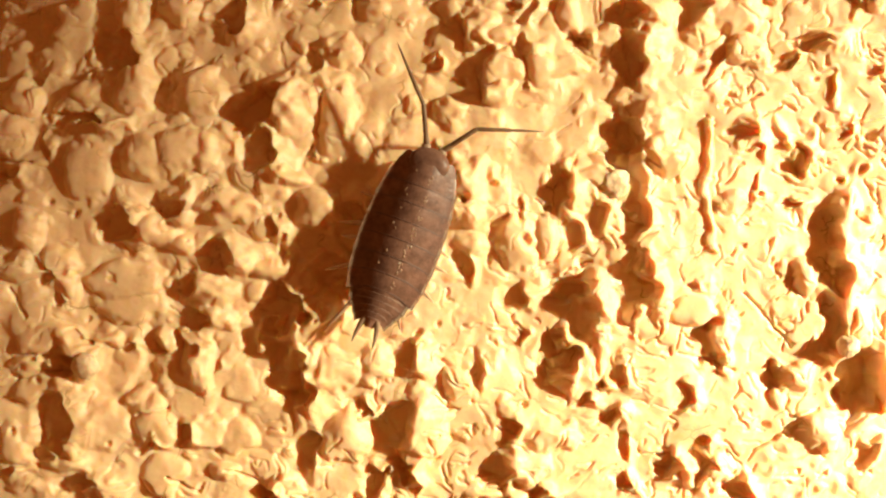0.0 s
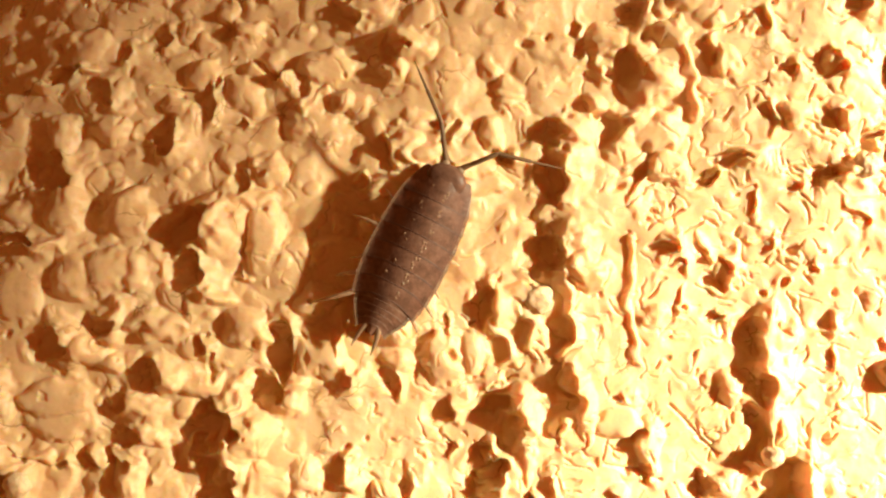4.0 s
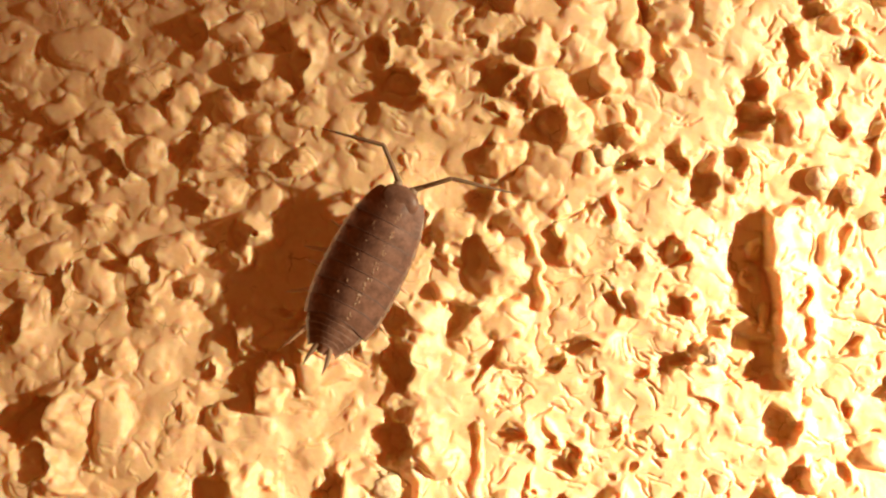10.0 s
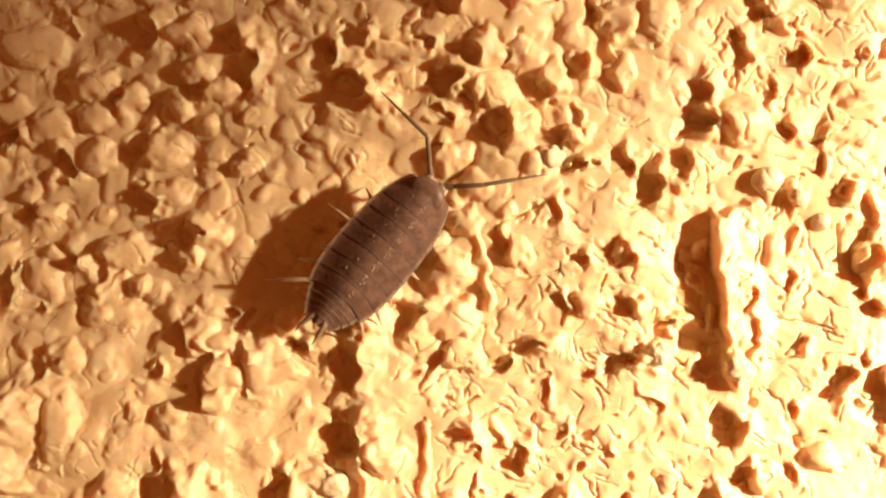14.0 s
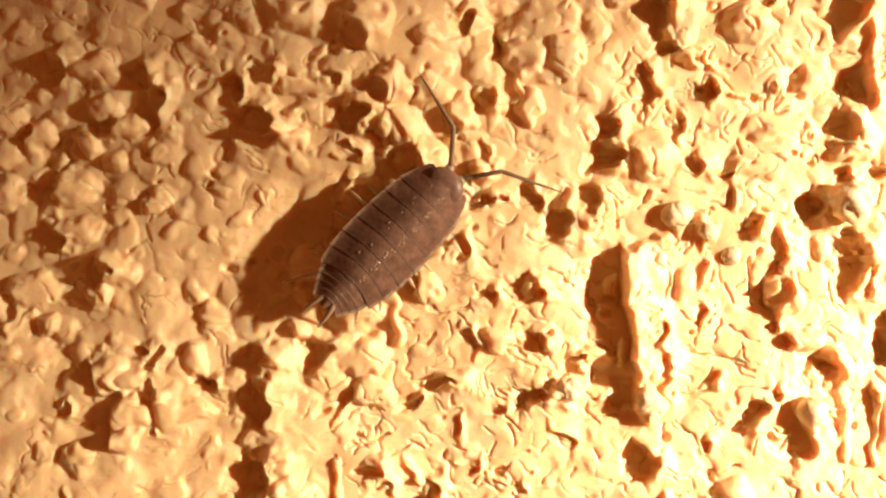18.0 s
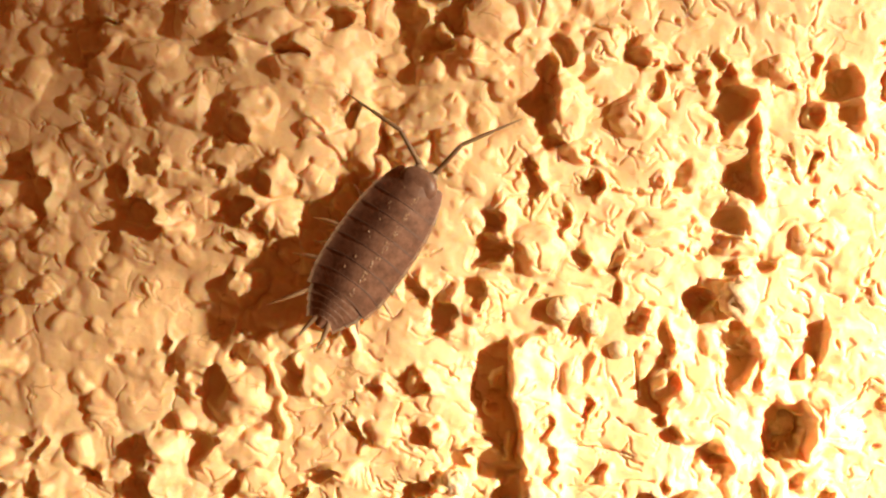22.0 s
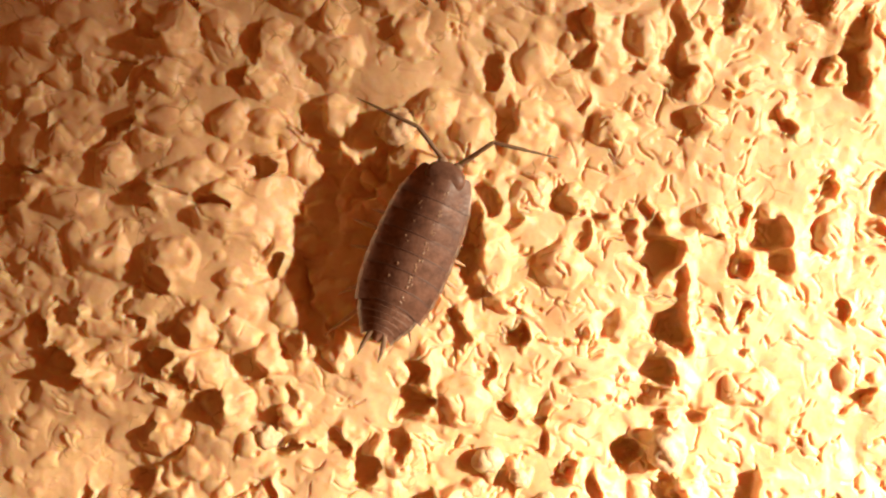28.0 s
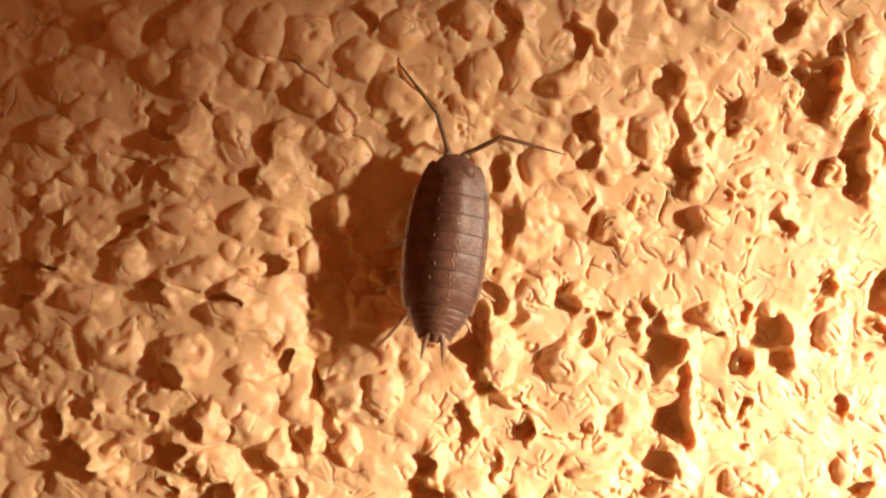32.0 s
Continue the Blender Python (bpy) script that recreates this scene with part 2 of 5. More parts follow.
    def pit(self, x, z, rx, rz, deep, turn=0.0, warp=2.1):
        """A hollow under a knob: a sharp brink on its right, from which the face falls away again."""
        w = self.near(x, z, max(rx, rz) * 2.6 + 0.8)
        j, i = np.searchsorted(self.zs, z), np.searchsorted(self.xs, x)
        u = self.X[w] - x + warp * (self.WX[w] - self.WX[j, i])
        v = self.Z[w] - z + warp * (self.WZ[w] - self.WZ[j, i])
        c, s = math.cos(radians(turn)), math.sin(radians(turn))
        u, v = (u * c + v * s) / rx, (v * c - u * s) / rz
        d = np.sqrt(u * u + v * v)
        side = np.clip(0.5 + 0.5 * u / (d + 1e-6), 0, 1)
        k = np.clip((1.06 - d) / (0.95 - 0.7 * side), 0, 1)
        k = k * k * (3 - 2 * k)
        past = d - 1.0
        brink = np.where(past > 0, np.exp(-(past / 0.9) ** 2), 0) * np.clip((u / (d + 1e-6) - 0.15) / 0.6, 0, 1)
        self.h[w] += (0.72 * brink * (1 - k) - 0.45 * k) * deep

    def ledge(self, x0, z0, x1, z1, wide, warp=1.2):
        """A steep ledge along a line; its shade reaches so wide over the ground on the left, and the face falls off gently on the right."""
        r = math.hypot(x1 - x0, z1 - z0) / 2
        mx, mz = (x0 + x1) / 2, (z0 + z1) / 2
        w = self.near(mx, mz, r + wide + 3.5)
        j, i = np.searchsorted(self.zs, mz), np.searchsorted(self.xs, mx)
        u = self.X[w] - x0 + warp * (self.WX[w] - self.WX[j, i])
        v = self.Z[w] - z0 + warp * (self.WZ[w] - self.WZ[j, i])
        a, b = (x1 - x0) / (2 * r), (z1 - z0) / (2 * r)
        along, off = u * a + v * b, v * a - u * b
        off = -off if b > 0 else off
        end = np.clip(np.minimum(along + 0.5, 2 * r + 0.5 - along) / 0.9, 0, 1)
        end = end * end * (3 - 2 * end)
        drop = (0.50 * wide + 0.05) * end * (1 + 0.3 * self.noise(1.1, 61)[w])
        step = np.clip(off / 0.28 + 0.5, 0, 1)
        step = step * step * (3 - 2 * step)
        self.h[w] += drop * np.where(off > -0.14, 0.62 * step * np.exp(-(np.maximum(off, 0) / 2.6) ** 2), 0)
        self.h[w] -= drop * 0.42 * np.exp(-(np.minimum(off, 0) / (0.75 * wide)) ** 2) * (1 - step)

    def ridge(self, x0, z0, x1, z1, r, high, soft=0.15):
        """A drip or rib of plaster along a line."""
        reach = math.hypot(x1 - x0, z1 - z0) / 2 + r + 0.8
        mx, mz = (x0 + x1) / 2, (z0 + z1) / 2
        w = self.near(mx, mz, reach)
        j, i = np.searchsorted(self.zs, mz), np.searchsorted(self.xs, mx)
        u = self.X[w] - x0 + 1.5 * (self.WX[w] - self.WX[j, i])
        v = self.Z[w] - z0 + 1.5 * (self.WZ[w] - self.WZ[j, i])
        a, b = x1 - x0, z1 - z0
        t = np.clip((u * a + v * b) / (a * a + b * b + 1e-6), 0, 1)
        d = np.hypot(u - t * a, v - t * b) / r
        top = self.base[w] + self.proud + high - 1.4 * r * (1 - np.sqrt(np.clip(1 - d * d, 0, 1)))
        old = self.h[w]
        k = np.clip(0.5 + 0.5 * (top - old) / soft, 0, 1)
        self.h[w] = np.where(d < 1, old + (top - old) * k + soft * k * (1 - k), old)

    def dip(self, x, z, rx, rz, deep):
        """A broad shallow hollow."""
        w = self.near(x, z, 2.2 * max(rx, rz))
        self.h[w] -= deep * np.exp(-((self.X[w] - x) / rx) ** 2 - ((self.Z[w] - z) / rz) ** 2)

    def groove(self, x0, z0, x1, z1, wide, deep, warp=0.6):
        """A hair crack between two points."""
        r = math.hypot(x1 - x0, z1 - z0) / 2 + 0.5
        w = self.near((x0 + x1) / 2, (z0 + z1) / 2, r)
        j, i = np.searchsorted(self.zs, (z0 + z1) / 2), np.searchsorted(self.xs, (x0 + x1) / 2)
        u = self.X[w] + warp * (self.WX[w] - self.WX[j, i]) - x0
        v = self.Z[w] + warp * (self.WZ[w] - self.WZ[j, i]) - z0
        a, b = x1 - x0, z1 - z0
        t = np.clip((u * a + v * b) / (a * a + b * b), 0, 1)
        d = np.hypot(u - t * a, v - t * b) / wide
        self.h[w] -= deep * np.clip(1 - d * d, 0, 1)

    def flat(self, x, z):
        """From 0 where the plaster is knobbly to 1 where it was trowelled flat, below a slanting line."""
        k = min(max((x - 0.9 * z - 1.0) / 9.0, 0.0), 1.0)
        return k * k * (3 - 2 * k)

    def mesh(self, name, mat, back):
        nz, nx = self.X.shape
        co = np.empty((nz * nx, 3), np.float32)
        co[:, 0], co[:, 1], co[:, 2] = self.X.ravel() * MM, -self.h.ravel() * MM, self.Z.ravel() * MM
        ids = np.arange(nz * nx, dtype=np.int32).reshape(nz, nx)
        quads = np.stack([ids[:-1, :-1], ids[:-1, 1:], ids[1:, 1:], ids[1:, :-1]], -1).reshape(-1, 4)
        rim = np.concatenate([ids[0, :], ids[1:, -1], ids[-1, -2::-1], ids[-2:0:-1, 0]])
        n = len(rim)
        rear = co[rim].copy()
        rear[:, 1] = back * MM
        co = np.concatenate([co, rear])
        new_ids = np.arange(n, dtype=np.int32) + nz * nx
        nxt = np.roll(np.arange(n), -1)
        sides = np.stack([rim[nxt], rim, new_ids, new_ids[nxt]], -1)
        quads = np.concatenate([quads, sides]).astype(np.int32)
        me = bpy.data.meshes.new(name)
        me.vertices.add(len(co))
        me.vertices.foreach_set("co", co.ravel())
        total = quads.size + n
        me.loops.add(total)
        me.loops.foreach_set("vertex_index", np.concatenate([quads.ravel(), new_ids[::-1]]))
        me.polygons.add(len(quads) + 1)
        me.polygons.foreach_set("loop_start", np.concatenate([np.arange(len(quads)) * 4, [quads.size]]).astype(np.int32))
        me.polygons.foreach_set("use_smooth", np.ones(len(quads) + 1, bool))
        me.update(calc_edges=True)
        me.materials.append(mat)
        return new(name, me)


rng = random.Random(7)
wall = Relief(-33.0, 71.5, -21.5, 66.0, 0.088, 420.0)


def rough_cast():
    """Soft mounds crowding one another, with knobs and crumbs on them."""
    x0, x1, z0, z1 = wall.box
    wall.h += 0.40 * wall.noise(5.5, 31) + 0.22 * wall.noise(3.1, 33)
    wall.base = 0.5 * (wall.base + wall.h)
    for gap, low, high, least, most, soft in ((3.6, 1.8, 3.2, -0.25, 0.45, 0.5), (1.8, 0.9, 1.5, -0.1, 0.50, 0.28)):
        for x in np.arange(x0 + gap / 2, x1, gap):
            for z in np.arange(z0 + gap / 2, z1, gap):
                r, k = rng.uniform(low, high), 0.8 - 0.46 * wall.flat(x, z)
                wall.lump(x + rng.uniform(-0.5, 0.5) * gap, z + rng.uniform(-0.5, 0.5) * gap, r * rng.uniform(0.8, 1.4), r,
                          k * rng.uniform(least, most), rng.uniform(-40, 60), rng.choice((1.0, 1.3, 1.8)), rng.uniform(0.8, 1.6), soft)
    for low, high, count, tall, soft in ((0.4, 0.9, 2000, 0.27, 0.12), (0.15, 0.35, 1800, 0.30, 0.05)):
        for _ in range(count):
            r, x, z = rng.uniform(low, high), rng.uniform(x0, x1), rng.uniform(z0, z1)
            k = 1 - 0.6 * wall.flat(x, z)
            wall.lump(x, z, r * rng.uniform(0.8, 1.6), r, k * tall * r * rng.uniform(0.2, 1.3) + wall.rise(x, z), rng.uniform(-40, 60),
                      rng.choice((1.0, 1.0, 1.5)), rng.uniform(0.6, 1.4), soft)
    # what is laid on from here stands proud of the common face
    wall.proud = 0.2


rough_cast()



def hollows_of_foot_left_bank():
    wall.pit(-12.80, -19.15, 1.12, 0.56, 1.04)


def ledges_of_foot_right_bank():
    wall.ledge(31.17, -9.23, 32.01, -13.19, 3.20)


def hollows_of_foot_right_bank():
    wall.pit(6.74, -19.12, 1.40, 0.50, 1.27)
    wall.pit(31.50, -16.26, 0.84, 0.70, 0.81)


def knobs_of_foot_right_bank():
    wall.lump(31.86, -10.92, 0.60, 1.49, 0.40)
    wall.lump(2.86, -19.10, 2.09, 0.75, 0.45)


def hollows_of_middle_left_bank():
    wall.pit(-17.47, 31.93, 0.56, 0.34, 0.58)
    wall.pit(-15.39, 35.20, 0.50, 0.22, 0.53)


def knobs_of_middle_left_bank():
    wall.lump(-15.39, 35.07, 2.59, 1.73, 0.50, 0, 2.2)
    wall.lump(-15.13, 33.51, 1.79, 1.49, 0.69)
    wall.lump(-1.33, 36.19, 1.19, 0.89, 0.50)


def ledges_of_high_left_bank():
    wall.dip(31.71, 44.52, 3.99, 4.79, 0.90)


def hollows_of_high_right_bank():
    wall.pit(69.17, 43.02, 0.84, 1.40, 0.57)
    wall.pit(66.85, 29.07, 1.12, 0.56, 0.74)


def knobs_of_high_right_bank():
    wall.lump(69.22, 40.87, 0.89, 1.19, 0.35)
    wall.lump(67.35, 30.58, 1.34, 1.34, 0.45)
    wall.lump(60.29, 30.05, 2.88, 1.44, 0.50, 0, 2.2)


def ledges_of_right_foot_bank():
    wall.ledge(61.18, 23.77, 60.78, 19.95, 1.86)
    wall.ledge(60.03, 18.04, 60.33, 14.43, 3.46)


def hollows_of_right_foot_bank():
    wall.pit(61.19, 11.06, 0.56, 0.70, 0.58)


def knobs_of_right_foot_bank():
    wall.lump(61.18, 17.20, 0.89, 1.79, 0.50)
    wall.lump(60.54, 12.76, 1.19, 1.19, 0.59)


def broad_dips():
    wall.dip(16.16, 23.40, 4.79, 3.59, 1.10)
    wall.dip(20.94, 25.37, 2.40, 2.40, 0.50)


def hollows_of_far_left():
    wall.pit(3.03, 48.29, 0.84, 1.68, 0.81)


def knobs_of_far_left():
    wall.lump(4.96, 48.29, 2.68, 2.68, 0.92)
    wall.lump(4.97, 41.04, 2.24, 1.79, 0.79)


def hollows_of_far_left_bank():
    wall.pit(-22.91, 26.98, 0.84, 1.12, 0.81)
    wall.pit(-22.79, 19.44, 1.68, 0.34, 1.51)
    wall.pit(-25.52, 25.95, 0.56, 0.84, 0.58)


def knobs_of_far_left_bank():
    wall.lump(-24.47, 26.72, 1.64, 2.24, 0.74)
    wall.lump(-22.95, 24.90, 1.49, 1.19, 0.59)
    wall.lump(-20.68, 20.99, 3.28, 2.39, 0.80)
    wall.lump(-24.96, 28.80, 1.79, 1.19, 0.59)
    wall.lump(-23.59, 18.66, 2.68, 1.34, 0.64)


def knobs_of_foot_of_the_face():
    wall.lump(-22.19, 14.63, 1.69, 1.69, 0.86)
    wall.lump(-26.63, 13.71, 2.00, 3.34, 0.50, 0, 2.2)
    wall.lump(-25.29, 9.09, 1.43, 1.05, 0.66)
    wall.lump(-29.45, 8.32, 2.64, 1.68, 0.86)
    wall.lump(-21.38, 9.26, 1.89, 2.13, 0.92)
    wall.lump(-29.87, 5.84, 2.13, 1.66, 0.85)
    wall.lump(-24.90, 4.07, 2.24, 2.80, 0.50, 0, 2.2)
    wall.lump(-21.12, 4.67, 2.11, 2.11, 0.99)
    wall.lump(-28.79, -0.46, 1.41, 1.88, 0.77)
    wall.lump(-26.78, -2.40, 1.31, 0.94, 0.63)
    wall.lump(-29.09, -3.01, 2.34, 1.41, 0.77)
    wall.lump(-22.13, -3.55, 3.88, 1.73, 0.50, 0, 2.2)
    wall.lump(-21.78, -5.71, 3.03, 1.51, 0.50, 0, 2.2)
    wall.lump(-27.24, -7.52, 3.02, 1.51, 0.50, 0, 2.2)
    wall.lump(-15.61, -4.69, 1.66, 1.66, 0.85)
    wall.lump(-15.17, -6.36, 1.90, 1.33, 0.75)
    wall.lump(-24.71, -9.71, 1.04, 1.52, 0.66)
    wall.lump(-28.46, -9.51, 2.36, 1.04, 0.66)
    wall.lump(-22.99, -7.90, 1.18, 0.95, 0.63)
    wall.lump(-16.71, -9.89, 1.43, 2.38, 0.78)
    wall.lump(-28.52, -11.51, 2.60, 1.09, 0.50, 0, 2.2)
    wall.lump(-23.34, -13.74, 2.62, 2.40, 0.50, 0, 2.2)
    wall.lump(-20.40, -13.54, 1.67, 1.91, 0.86)
    wall.lump(-30.00, -15.14, 1.43, 1.90, 0.78)
    wall.lump(-25.98, -16.79, 2.39, 0.96, 0.64)
    wall.lump(-28.76, -18.09, 1.91, 0.86, 0.61)
    wall.lump(-22.90, -18.86, 1.20, 0.72, 0.56)
    wall.lump(-17.07, -14.56, 2.20, 1.41, 0.50, 0, 2.2)
    wall.lump(-14.50, -14.57, 1.98, 1.32, 0.50, 0, 2.2)
    wall.lump(-19.70, -17.23, 1.98, 1.68, 0.50, 0, 2.2)
    wall.lump(-15.34, -17.25, 1.21, 0.97, 0.64)
    wall.lump(-12.64, -8.35, 0.48, 0.48, 0.49)
    wall.lump(-10.08, -9.07, 0.57, 1.43, 0.52)
    wall.lump(-7.89, -6.25, 1.91, 2.14, 0.93)
    wall.lump(-7.11, -9.47, 1.92, 1.92, 0.93)
    wall.lump(-6.73, -14.79, 2.42, 2.66, 1.09)
    wall.lump(-1.10, -13.56, 1.84, 2.91, 0.91)
    wall.lump(-1.40, -9.86, 1.06, 1.44, 0.67)
    wall.lump(-4.92, -9.87, 1.92, 1.92, 0.93)
    wall.lump(8.97, -10.05, 0.87, 1.84, 0.61)
    wall.lump(10.97, -4.54, 1.20, 1.92, 0.71)
    wall.ridge(10.71, -3.74, 11.27, -9.43, 0.73, 0.30)
    wall.lump(15.60, -4.92, 0.96, 2.65, 0.64)
    wall.lump(13.60, -5.95, 0.87, 0.87, 0.61)
    wall.lump(0.69, -10.68, 1.21, 1.21, 0.71)
    wall.lump(19.98, -6.53, 1.07, 2.18, 0.67)
    wall.lump(17.97, -5.32, 1.99, 1.24, 0.50, 0, 2.2)
    wall.lump(30.05, -6.70, 0.88, 1.95, 0.61)
    wall.lump(28.82, -8.15, 0.88, 1.47, 0.61)
    wall.lump(25.73, -10.65, 1.72, 1.47, 0.79)
    wall.lump(7.44, -14.40, 2.68, 1.71, 0.87)
    wall.lump(5.85, -16.92, 2.20, 1.71, 0.87)
    wall.lump(17.88, -17.61, 1.39, 1.24, 0.72)
    wall.lump(27.14, -14.44, 1.98, 1.98, 0.95)


def hollows_of_foot_of_the_face():
    wall.pit(-23.30, 12.57, 1.68, 1.36, 1.36)
    wall.pit(-28.70, 10.41, 0.56, 1.21, 0.51, -30)
    wall.pit(-25.33, 7.65, 1.97, 0.39, 1.58)
    wall.pit(-27.98, 5.44, 0.35, 0.98, 0.35)
    wall.pit(-30.16, 3.46, 0.79, 0.51, 0.68)
    wall.pit(-23.29, -0.22, 1.76, 1.25, 1.42)
    wall.groove(-30.83, 4.45, -28.55, 4.26, 0.12, 0.34)
    wall.pit(-27.94, -2.73, 0.78, 0.39, 0.67)
    wall.pit(-27.34, -3.58, 0.78, 0.55, 0.67)
    wall.groove(-30.03, -4.38, -28.74, -6.34, 0.12, 0.34)
    wall.pit(-26.59, -5.15, 0.55, 0.39, 0.50)
    wall.pit(-17.67, -4.31, 0.98, 0.63, 0.83)
    wall.pit(-17.04, -6.49, 0.79, 0.87, 0.68)
    wall.pit(-25.12, -7.91, 0.79, 0.47, 0.68)
    wall.pit(-26.46, -9.91, 1.42, 1.26, 1.16)
    wall.pit(-28.45, -9.31, 0.59, 0.24, 0.53)
    wall.pit(-22.23, -8.70, 0.71, 0.47, 0.62)
    wall.pit(-20.08, -8.29, 0.71, 0.79, 0.62)
    wall.pit(-18.15, -9.29, 0.55, 1.11, 0.50)
    wall.pit(-15.81, -9.89, 0.32, 0.48, 0.32)
    wall.pit(-27.43, -13.73, 1.59, 1.66, 1.28)
    wall.pit(-20.84, -15.58, 1.00, 0.32, 0.84, 15)
    wall.pit(-18.27, -14.97, 1.12, 0.72, 0.93, 30)
    wall.groove(-21.37, -13.13, -19.20, -12.72, 0.12, 0.34)
    wall.pit(-28.29, -15.96, 0.99, 0.79, 0.84)
    wall.pit(-25.62, -17.90, 2.00, 0.64, 1.60)
    wall.pit(-30.28, -17.18, 0.60, 0.24, 0.53)
    wall.groove(-19.32, -17.64, -17.36, -18.90, 0.12, 0.34)
    wall.groove(-15.34, -17.25, -12.96, -18.09, 0.12, 0.34)
    wall.pit(-12.78, -18.84, 0.81, 0.48, 0.69)
    wall.pit(-11.75, -9.88, 1.39, 2.87, 1.14)
    wall.pit(-11.63, -5.47, 2.37, 1.58, 1.88)
    wall.pit(-12.23, -6.87, 0.44, 0.44, 1.13)
    wall.pit(-9.90, -11.50, 1.04, 1.12, 0.87)
    wall.pit(-9.74, -15.61, 1.05, 1.53, 0.88)
    wall.pit(-3.72, -14.18, 1.53, 1.86, 1.24)
    wall.pit(-5.72, -12.53, 1.12, 0.48, 0.93)
    wall.pit(-3.11, -16.97, 1.70, 0.89, 1.37)
    wall.pit(-5.33, -17.79, 0.89, 0.97, 0.76)
    wall.pit(-2.09, -18.36, 0.57, 1.06, 0.51)
    wall.pit(-2.53, -9.46, 1.00, 1.00, 0.84)
    wall.pit(4.24, -5.26, 1.12, 0.72, 0.93)
    wall.pit(8.64, -4.56, 1.60, 0.80, 1.30)
    wall.pit(9.49, -6.58, 1.12, 1.41, 0.93)
    wall.pit(7.45, -9.44, 1.53, 1.41, 1.24)
    wall.pit(13.67, -4.12, 1.12, 2.09, 0.93)
    wall.pit(2.30, -10.27, 0.80, 0.97, 0.69)
    wall.pit(5.48, -7.61, 0.32, 0.32, 0.32)
    wall.pit(12.37, -10.66, 0.65, 0.73, 0.57)
    wall.pit(11.24, -11.08, 0.81, 0.28, 0.70)
    wall.pit(18.65, -6.95, 0.89, 0.73, 0.76)
    wall.pit(19.58, -9.41, 0.73, 0.49, 0.64)
    wall.pit(17.62, -11.70, 0.73, 0.73, 0.64)
    wall.pit(17.51, -3.90, 0.56, 0.32, 0.51)
    wall.pit(27.92, -7.12, 1.06, 2.03, 0.88)
    wall.pit(29.93, -11.06, 1.64, 2.38, 1.33)
    wall.pit(23.78, -10.65, 0.82, 1.02, 0.70)
    wall.pit(4.79, -14.40, 0.89, 1.14, 0.76)
    wall.pit(3.41, -17.33, 0.90, 1.14, 0.76)
    wall.pit(11.72, -13.58, 1.14, 0.73, 0.95)
    wall.pit(13.02, -15.68, 0.49, 0.61, 0.45)
    wall.pit(15.99, -17.39, 0.82, 0.74, 0.71)
    wall.pit(10.05, -12.32, 0.89, 0.37, 0.76)
    wall.pit(13.12, -18.44, 1.03, 0.58, 0.86)
    wall.pit(18.89, -16.97, 1.44, 1.07, 1.18, -35)
    wall.pit(21.08, -18.79, 1.24, 0.83, 1.02)
    wall.pit(18.81, -15.06, 0.82, 0.33, 0.70)
    wall.groove(22.62, -16.13, 27.03, -12.75, 0.12, 0.34)
    wall.groove(16.88, -8.59, 21.04, -9.82, 0.12, 0.34)
    wall.groove(21.61, -4.48, 25.09, -8.16, 0.12, 0.34)


